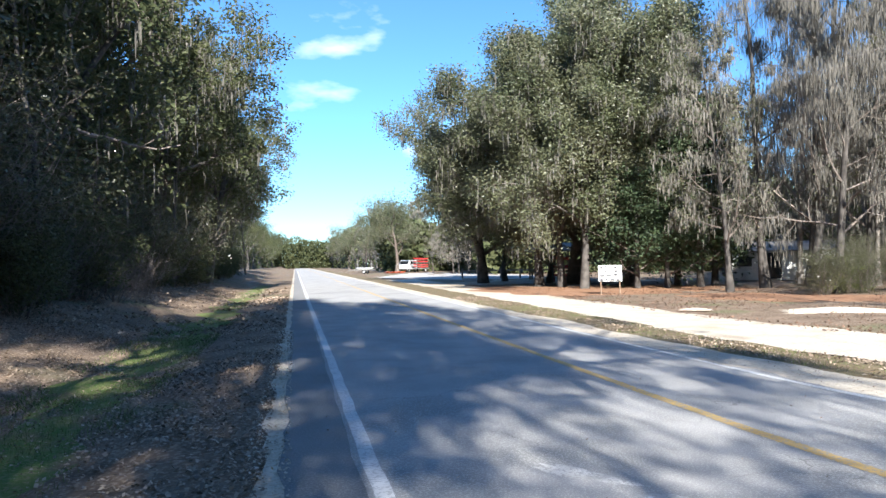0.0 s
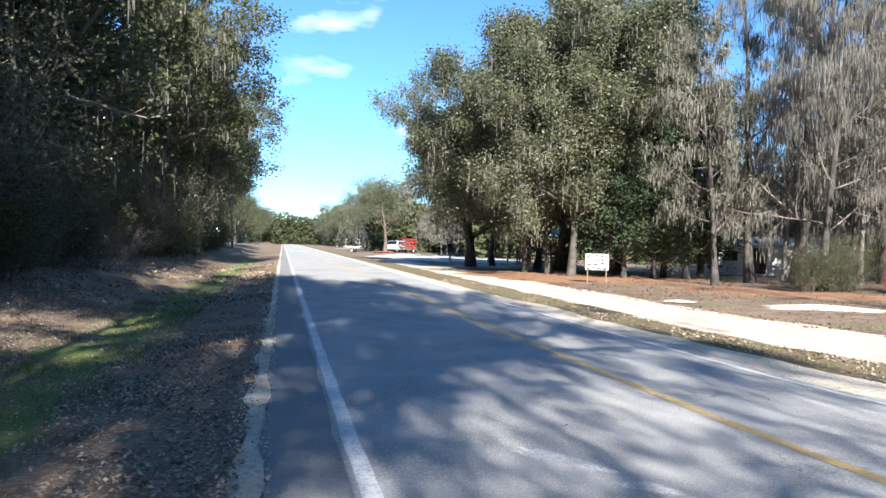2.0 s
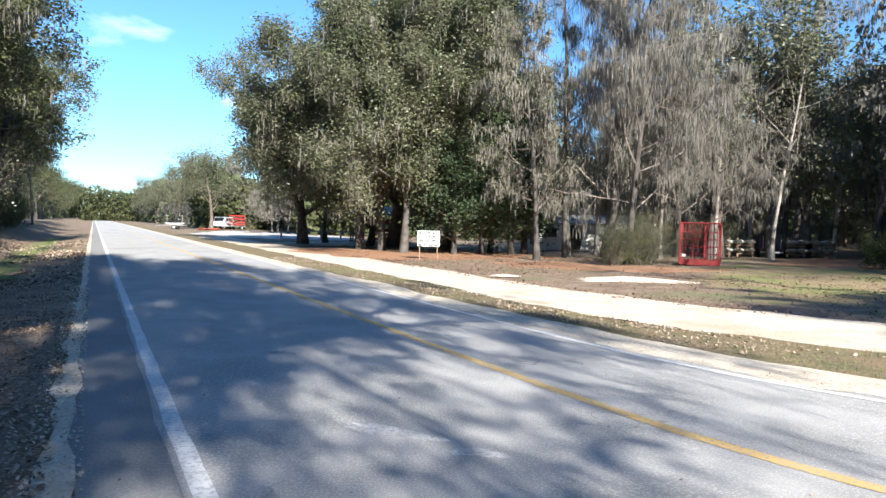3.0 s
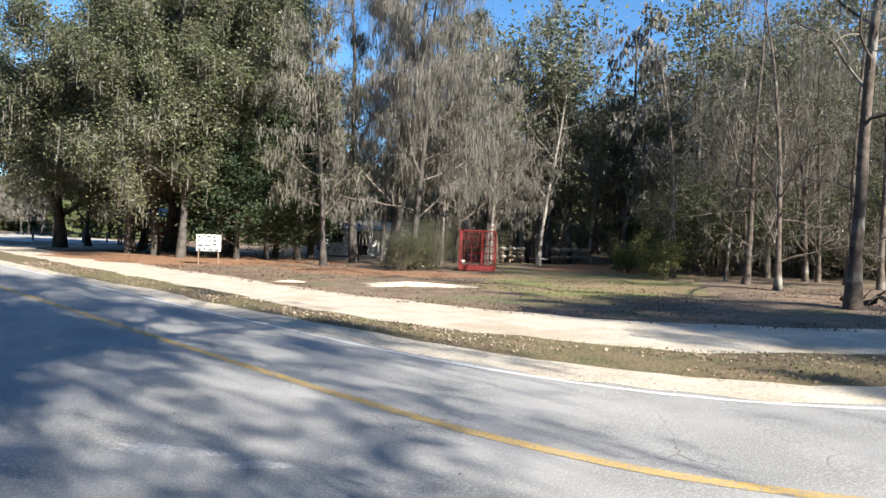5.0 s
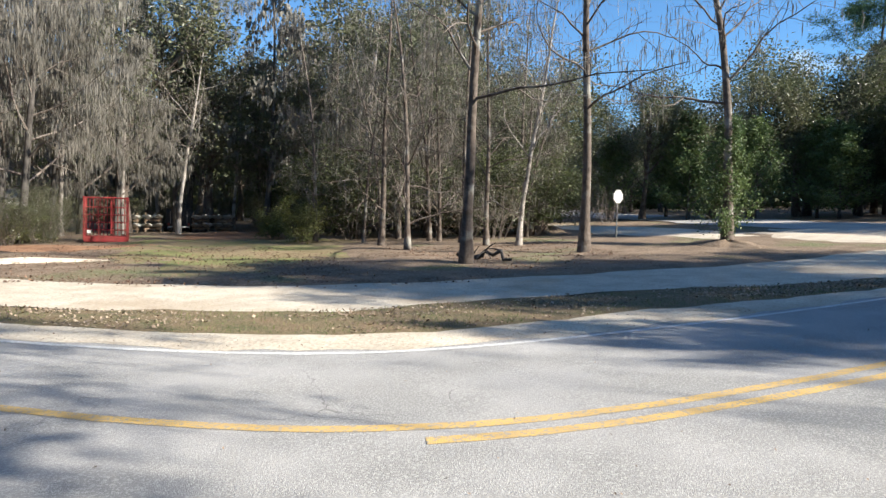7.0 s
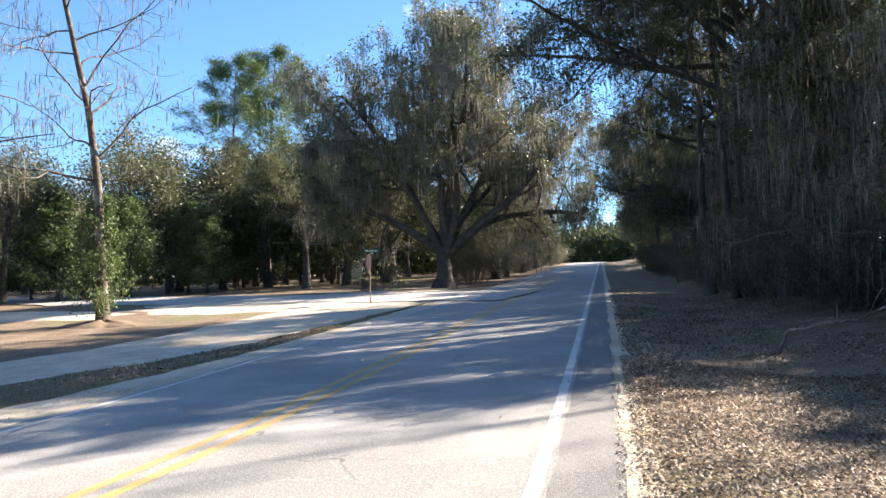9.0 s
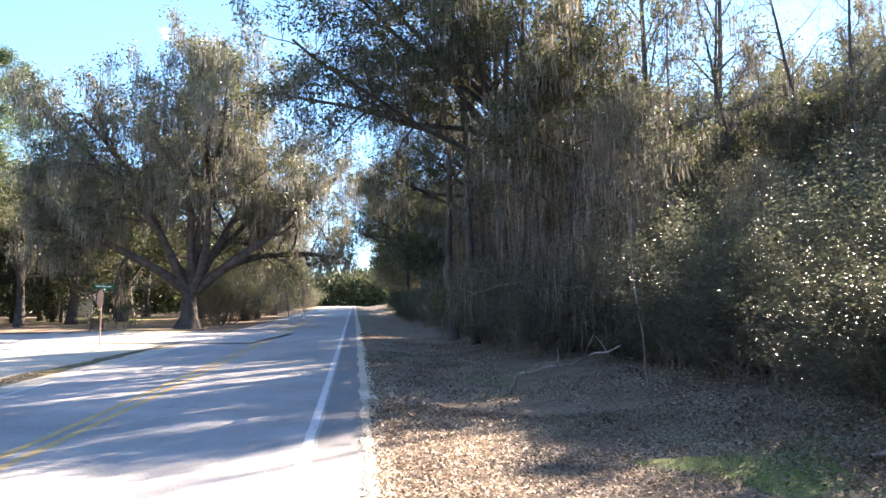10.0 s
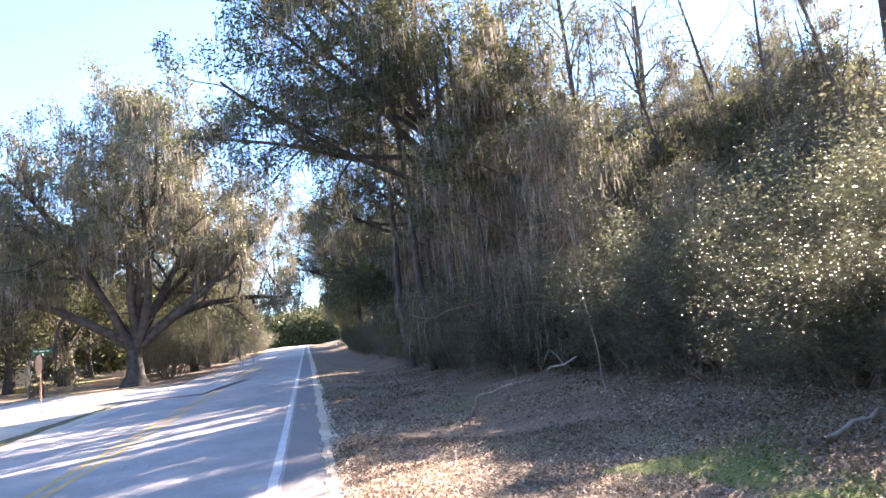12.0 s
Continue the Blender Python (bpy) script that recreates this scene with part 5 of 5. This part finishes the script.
# ---- yard: shelter, white house, fence, kayak rack ----
def gable(name, w, d, h, rise, x, y, turn, label, wall, category="building", openings=()):
    t = thing(name, label, category)
    for sy in (-1, 1):
        box_part("wall", (w, 0.12, h), (0, sy * d / 2, h / 2), wall, t, bevel=0.0)
    for sx in (-1, 1):
        bm = bmesh.new()
        v = [bm.verts.new((sx * w / 2 + o, y_, z_)) for o in (-0.06, 0.06) for y_, z_ in ((-d / 2 + 0.06, 0), (d / 2 - 0.06, 0), (d / 2 - 0.06, h), (0, h + rise), (-d / 2 + 0.06, h))]
        bm.faces.new(v[:5][::-1])
        bm.faces.new(v[5:])
        for i in range(5):
            bm.faces.new((v[i], v[(i + 1) % 5], v[5 + (i + 1) % 5], v[5 + i]))
        bm_part("gable_wall", bm, wall, t)
    for sy in (-1, 1):
        bm = bmesh.new()
        ln = math.hypot(d / 2 + 0.35, rise)
        m = Matrix.Translation((0, sy * (d / 4 + 0.1), h + rise / 2 + 0.03)) @ Matrix.Rotation(-sy * math.atan2(rise, d / 2), 4, "X")
        bmesh.ops.create_cube(bm, size=1.0, matrix=m @ Matrix.Diagonal((w + 0.6, ln, 0.07, 1)))
        bm_part("roof_slope", bm, ROOF, t, "pale metal roof sheet")
    for kind, ox, wid, hi, sill in openings:
        win = box_part(kind, (wid, 0.05, hi), (ox, -d / 2 - 0.075, sill + hi / 2), BOARD, t, bevel=0.005)
        box_part("pane", (wid - 0.12, 0.02, hi - 0.12), (ox, -d / 2 - 0.1, sill + hi / 2), GLASS, win, bevel=0.0)
    return stand(t, x, y, turn)


gable("white_house", 6.6, 5.0, 2.0, 0.6, 24.2, 49.2, -27, "low white house with a metal roof behind the trees", WHITE_WALL, openings=(("window", -2.5, 1.1, 0.8, 0.9), ("door", -0.6, 0.95, 1.9, 0.05), ("window", 2.2, 1.1, 0.8, 0.9)))
gable("grey_shed", 3.0, 2.6, 2.0, 0.6, 80.0, -16.2, -101, "small grey shed with a pale roof in the clearing", WHITE_WALL, openings=())

shelter = thing("picnic_shelter", "open shelter with a weathered metal roof on posts", "shelter")
for sx in (-3.2, 0, 3.2):
    for sy in (-2, 2):
        box_part("post", (0.14, 0.14, 2.5), (sx, sy, 1.25), WOOD, shelter)
for sy in (-1, 1):
    bm = bmesh.new()
    bmesh.ops.create_cube(bm, size=1.0, matrix=Matrix.Translation((0, sy * 1.25, 2.85)) @ Matrix.Rotation(-sy * 0.27, 4, "X") @ Matrix.Diagonal((7.4, 2.7, 0.06, 1)))
    bm_part("roof_slope", bm, ROOF, shelter)
stand(shelter, 10.8, 60.0, -10)


def kayak_mesh(name, material, length=3.2, wide=0.36, deep=0.17):
    bm = bmesh.new()
    n, m = 12, 10
    rings = []
    for i in range(n + 1):
        t = i / n
        k = math.sin(math.pi * min(max(t, 0.02), 0.98)) ** 0.6
        ring = []
        for j in range(m):
            a = 2 * math.pi * j / m
            z = math.sin(a) * deep * k * (0.75 if math.sin(a) > 0 else 1.0) + 0.12 * (2 * t - 1) ** 4
            ring.append(bm.verts.new(((t - 0.5) * length, math.cos(a) * wide * k, z + deep)))
        rings.append(ring)
    for i in range(n):
        for j in range(m):
            bm.faces.new((rings[i][j], rings[i][(j + 1) % m], rings[i + 1][(j + 1) % m], rings[i + 1][j]))
    bm.faces.new(rings[0][::-1])
    bm.faces.new(rings[-1])
    me = bpy.data.meshes.new(name)
    bm.to_mesh(me)
    bm.free()
    me.materials.append(material)
    me.polygons.foreach_set("use_smooth", [True] * len(me.polygons))
    return me


def kayak(material, x, y, z, turn, roll, label, group):
    t = thing("kayak", label, "kayak", group)
    part("hull", kayak_mesh("hull", material), t)
    bm = bmesh.new()
    bmesh.ops.create_uvsphere(bm, u_segments=12, v_segments=6, radius=1.0, matrix=Matrix.Translation((-0.1, 0, 0.29)) @ Matrix.Diagonal((0.42, 0.2, 0.03, 1)))
    bm_part("cockpit", bm, INK, t, "dark cockpit opening")
    t.matrix_basis = pose(x, y, on_ground(x, y) + z, roll, 0, turn)
    return t


rack = thing("kayak_rack", "red steel rack beside the shelter", "rack")
for sx in (-1.2, 1.2):
    for sy in (-0.35, 0.35):
        box_part("post", (0.08, 0.08, 1.9), (sx, sy, 0.95), RUST_RED, rack)
    for z in (0.3, 0.95, 1.6):
        box_part("arm", (0.06, 0.9, 0.06), (sx, 0, z), RUST_RED, rack)
stand(rack, 9.6, 52.6, -12)
for z in (0.34, 0.99, 1.64):
    kayak(KAYAK, 9.6, 52.6, z, -12, 0, "red plastic kayak stored on the steel rack", "kayaks on the rack")

fence = thing("rail_fence", "low weathered timber rail fence by the parking place", "fence")
for k in range(7):
    box_part("post", (0.16, 0.16, 1.0), (k * 1.9, 0, 0.45), WOOD, fence, bevel=0.02)
for k in range(6):
    box_part("rail", (1.9, 0.06, 0.14), (k * 1.9 + 0.95, -0.05, 0.72), WOOD, fence)
stand(fence, 1.9, 69.0, -8)


# ---- van with its kayak trailer, and the empty boat trailer ----
def wheel(parent, x, y, r=0.34):
    bm = bmesh.new()
    bmesh.ops.create_cone(bm, cap_ends=True, segments=18, radius1=r, radius2=r, depth=0.22, matrix=Matrix.Translation((x, y, r)) @ Matrix.Rotation(radians(90), 4, "X"))
    w = bm_part("wheel", bm, RUBBER, parent, "black rubber tyre")
    bm = bmesh.new()
    bmesh.ops.create_cone(bm, cap_ends=True, segments=14, radius1=r * 0.55, radius2=r * 0.5, depth=0.24, matrix=Matrix.Translation((x, y, r)) @ Matrix.Rotation(radians(90), 4, "X"))
    bm_part("rim", bm, ALU, w, "pale metal rim")


van = thing("van", "white passenger van parked on the gravel", "van")
bm = bmesh.new()
prof = [(-2.55, 0.45), (2.4, 0.45), (2.58, 0.75), (2.5, 1.15), (1.75, 1.3), (1.25, 2.0), (0.9, 2.12), (-2.35, 2.12), (-2.6, 1.9)]
lo = [bm.verts.new((x, -0.95, z)) for x, z in prof]
hi = [bm.verts.new((x, 0.95, z)) for x, z in prof]
bm.faces.new(lo)
bm.faces.new(hi[::-1])
for i in range(len(prof)):
    j = (i + 1) % len(prof)
    bm.faces.new((lo[i], hi[i], hi[j], lo[j]))
bmesh.ops.recalc_face_normals(bm, faces=bm.faces)
bmesh.ops.bevel(bm, geom=list(bm.edges), offset=0.07, segments=2, affect="EDGES")
bm_part("body", bm, VAN_WHITE, van)
for sy in (-1, 1):
    for x0, w in ((-1.85, 0.95), (-0.75, 0.95), (0.35, 0.95)):
        box_part("side_window", (w, 0.03, 0.5), (x0, sy * 0.955, 1.65), GLASS, van, bevel=0.01)
    box_part("mirror", (0.12, 0.2, 0.2), (1.35, sy * 1.1, 1.4), INK, van, bevel=0.03)
    box_part("headlight", (0.05, 0.26, 0.18), (2.53, sy * 0.66, 0.92), ALU, van, bevel=0.02)
    box_part("tail_light", (0.05, 0.14, 0.4), (-2.6, sy * 0.8, 1.1), SIGN_RED, van, bevel=0.02)
    wheel(van, 1.65, sy * 0.85)
    wheel(van, -1.65, sy * 0.85)
bm = bmesh.new()
bmesh.ops.create_cube(bm, size=1.0, matrix=Matrix.Translation((1.54, 0, 1.68)) @ Matrix.Rotation(radians(-35), 4, "Y") @ Matrix.Diagonal((0.03, 1.6, 0.72, 1)))
bm_part("windscreen", bm, GLASS, van)
box_part("bumper", (0.16, 1.8, 0.2), (2.55, 0, 0.55), INK, van, bevel=0.03)
stand(van, -6.4, 124.8, 252, 0.02)


def rack_trailer(name, label, x, y, turn):
    t = thing(name, label, "trailer")
    box_part("bed", (3.2, 1.3, 0.12), (0, 0, 0.62), POST, t)
    bar_part("drawbar", (1.6, 0, 0.6), (3.0, 0, 0.5), 0.05, POST, t)
    for sx in (-1.2, 1.2):
        box_part("mast", (0.08, 0.08, 1.6), (sx, 0, 1.4), POST, t)
        for z in (1.05, 1.6, 2.1):
            box_part("arm", (0.06, 1.7, 0.06), (sx, 0, z), POST, t)
    for sy in (-1, 1):
        wheel(t, -0.2, sy * 0.75, 0.32)
    return stand(t, x, y, turn, 0.0)


rack_trailer("kayak_trailer", "kayak trailer loaded with red boats behind the van", -3.9, 122.5, 235)
a0 = radians(235)
for z in (0.72, 1.1, 1.65, 2.15):
    for o in (-0.5, 0.5):
        kayak(KAYAK, -3.9 - math.sin(a0) * o, 122.5 + math.cos(a0) * o, z, 235, 0, "red plastic kayak loaded on the trailer", "kayaks on the trailer")
rack_trailer("boat_trailer", "empty grey boat trailer parked on the verge", -13.1, 116.0, 165)
kayak(BOARD, -13.1, 116.0, 0.7, 165, 0, "white canoe lying on the grey trailer", "canoes on the trailer")
for k in range(4):
    kayak(KAYAK_ORANGE, -9.2 + k * 0.75, 114.0 - k * 0.5, 0.02, 100 + 8 * k, 0, "orange plastic kayak lying on the grass", "kayaks on the grass")


# ---- fallen wood ----
def fallen(name, pts, r, material, label, seed=0, twig=6):
    g = Growth(seed)
    p = [np.array(q, float) for q in pts]
    fine = []
    for a, b in zip(p, p[1:]):
        for k in range(4):
            fine.append(a + (b - a) * k / 4 + g.r.normal(0, r * 0.7, 3))
    fine.append(p[-1])
    g.tube(fine, [r * (1 - 0.6 * i / len(fine)) for i in range(len(fine))], 6)
    t = thing(name, label, "branch")
    part("limb", g.wood("limb", material), t)
    for k in range(twig):
        i = g.r.integers(2, len(fine) - 1)
        d = unit(g.r.normal(0, 1, 3) + np.array((0, 0, 0.3)))
        h = Growth(seed * 31 + k)
        ln = g.r.uniform(0.25, 0.7)
        h.tube([fine[i], fine[i] + d * ln * 0.5, fine[i] + d * ln + np.array((0, 0, -0.06))], [r * 0.35, r * 0.25, r * 0.12], 4)
        part("side_twig", h.wood("side_twig", material), t)
    return t


def ground_pt(az, d, z):
    x, y = at(az, d)
    return (x, y, on_ground(x, y) + z)


fallen("fallen_branch", [ground_pt(-134.6, 14.6, 0.0), ground_pt(-135.4, 14.4, 0.45), ground_pt(-139.5, 14.0, 0.55), ground_pt(-143.4, 13.6, 0.85)], 0.035, BARK_PALE, "pale fallen branch leaning in the brush", 201)
fallen("hanging_vine", [ground_pt(-145.3, 12.8, 0.0), ground_pt(-145.1, 12.8, 1.1), ground_pt(-144.6, 12.9, 2.1), ground_pt(-144.3, 13.0, 3.3)], 0.014, BARK_PALE, "pale bare vine stem in the thicket", 202)
fallen("fallen_branch", [ground_pt(-62.0, 21.0, 0.05), ground_pt(-64.5, 20.6, 0.25), ground_pt(-66.5, 20.0, 0.1)], 0.09, BARK_DARK, "dark fallen limb under the bare trees", 204)
fallen("fallen_branch", [ground_pt(-160.0, 8.0, 0.03), ground_pt(-163.0, 8.6, 0.08), ground_pt(-166.0, 9.0, 0.05)], 0.03, BARK_PALE, "pale fallen stick on the leafy verge", 205)


# ---- low racks of pale boats and a dark trailer among the trees behind the lawn ----
BOAT_PALE = mat("pale boat plastic", (0.6, 0.6, 0.57), (0.48, 0.48, 0.45), scale=3, rough=0.5, speck=(0.32, 0.31, 0.28), speck_scale=18, speck_amt=0.4)
DARK_PANEL = mat("dark painted panel", (0.03, 0.032, 0.036), (0.05, 0.05, 0.052), scale=3, rough=0.45)


def boat_rack(az, dist, turn):
    x, y = at(az, dist)
    t = thing("boat_rack", "low timber rack stacked with pale boats", "rack", "boat racks among the trees")
    for sx in (-1.0, 1.0):
        for sy in (-0.45, 0.45):
            box_part("post", (0.09, 0.09, 1.25), (sx, sy, 0.6), WOOD, t, bevel=0.01)
        for z in (0.22, 0.75):
            box_part("arm", (0.08, 1.1, 0.08), (sx, 0, z), WOOD, t)
    stand(t, x, y, turn)
    a = radians(turn)
    for z in (0.28, 0.81):
        for o in (-0.32, 0.32):
            kayak(BOAT_PALE, x - math.sin(a) * o, y + math.cos(a) * o, z, turn, 0, "pale plastic kayak stored on a low timber rack", "kayaks on the low racks")


for az, d, turn in ((-36.6, 48.5, 50), (-38.1, 49.0, 56), (-41.7, 48.5, 44), (-43.2, 49.0, 50)):
    boat_rack(az, d, turn)
cargo = thing("cargo_trailer", "dark enclosed cargo trailer parked among the trees", "trailer")
box_part("body", (2.4, 1.5, 1.15), (0, 0, 0.95), DARK_PANEL, cargo, bevel=0.06)
box_part("rear_door", (0.03, 1.36, 1.0), (-1.215, 0, 0.95), DARK_PANEL, cargo, bevel=0.01)
box_part("bumper_bar", (0.06, 1.3, 0.08), (-1.24, 0, 0.38), ALU, cargo, bevel=0.01)
for sy in (-0.5, 0.0, 0.5):
    box_part("door_strip", (0.02, 0.05, 0.8), (-1.238, sy, 0.98), POST, cargo)
for sy in (-1, 1):
    box_part("tail_light", (0.02, 0.1, 0.14), (-1.24, sy * 0.6, 0.55), SIGN_RED, cargo)
    wheel(cargo, -0.2, sy * 0.78, 0.3)
bar_part("drawbar", (1.2, 0, 0.45), (2.2, 0, 0.42), 0.04, POST, cargo)
stand(cargo, *at(-40.0, 49.0), 50, 0.0)
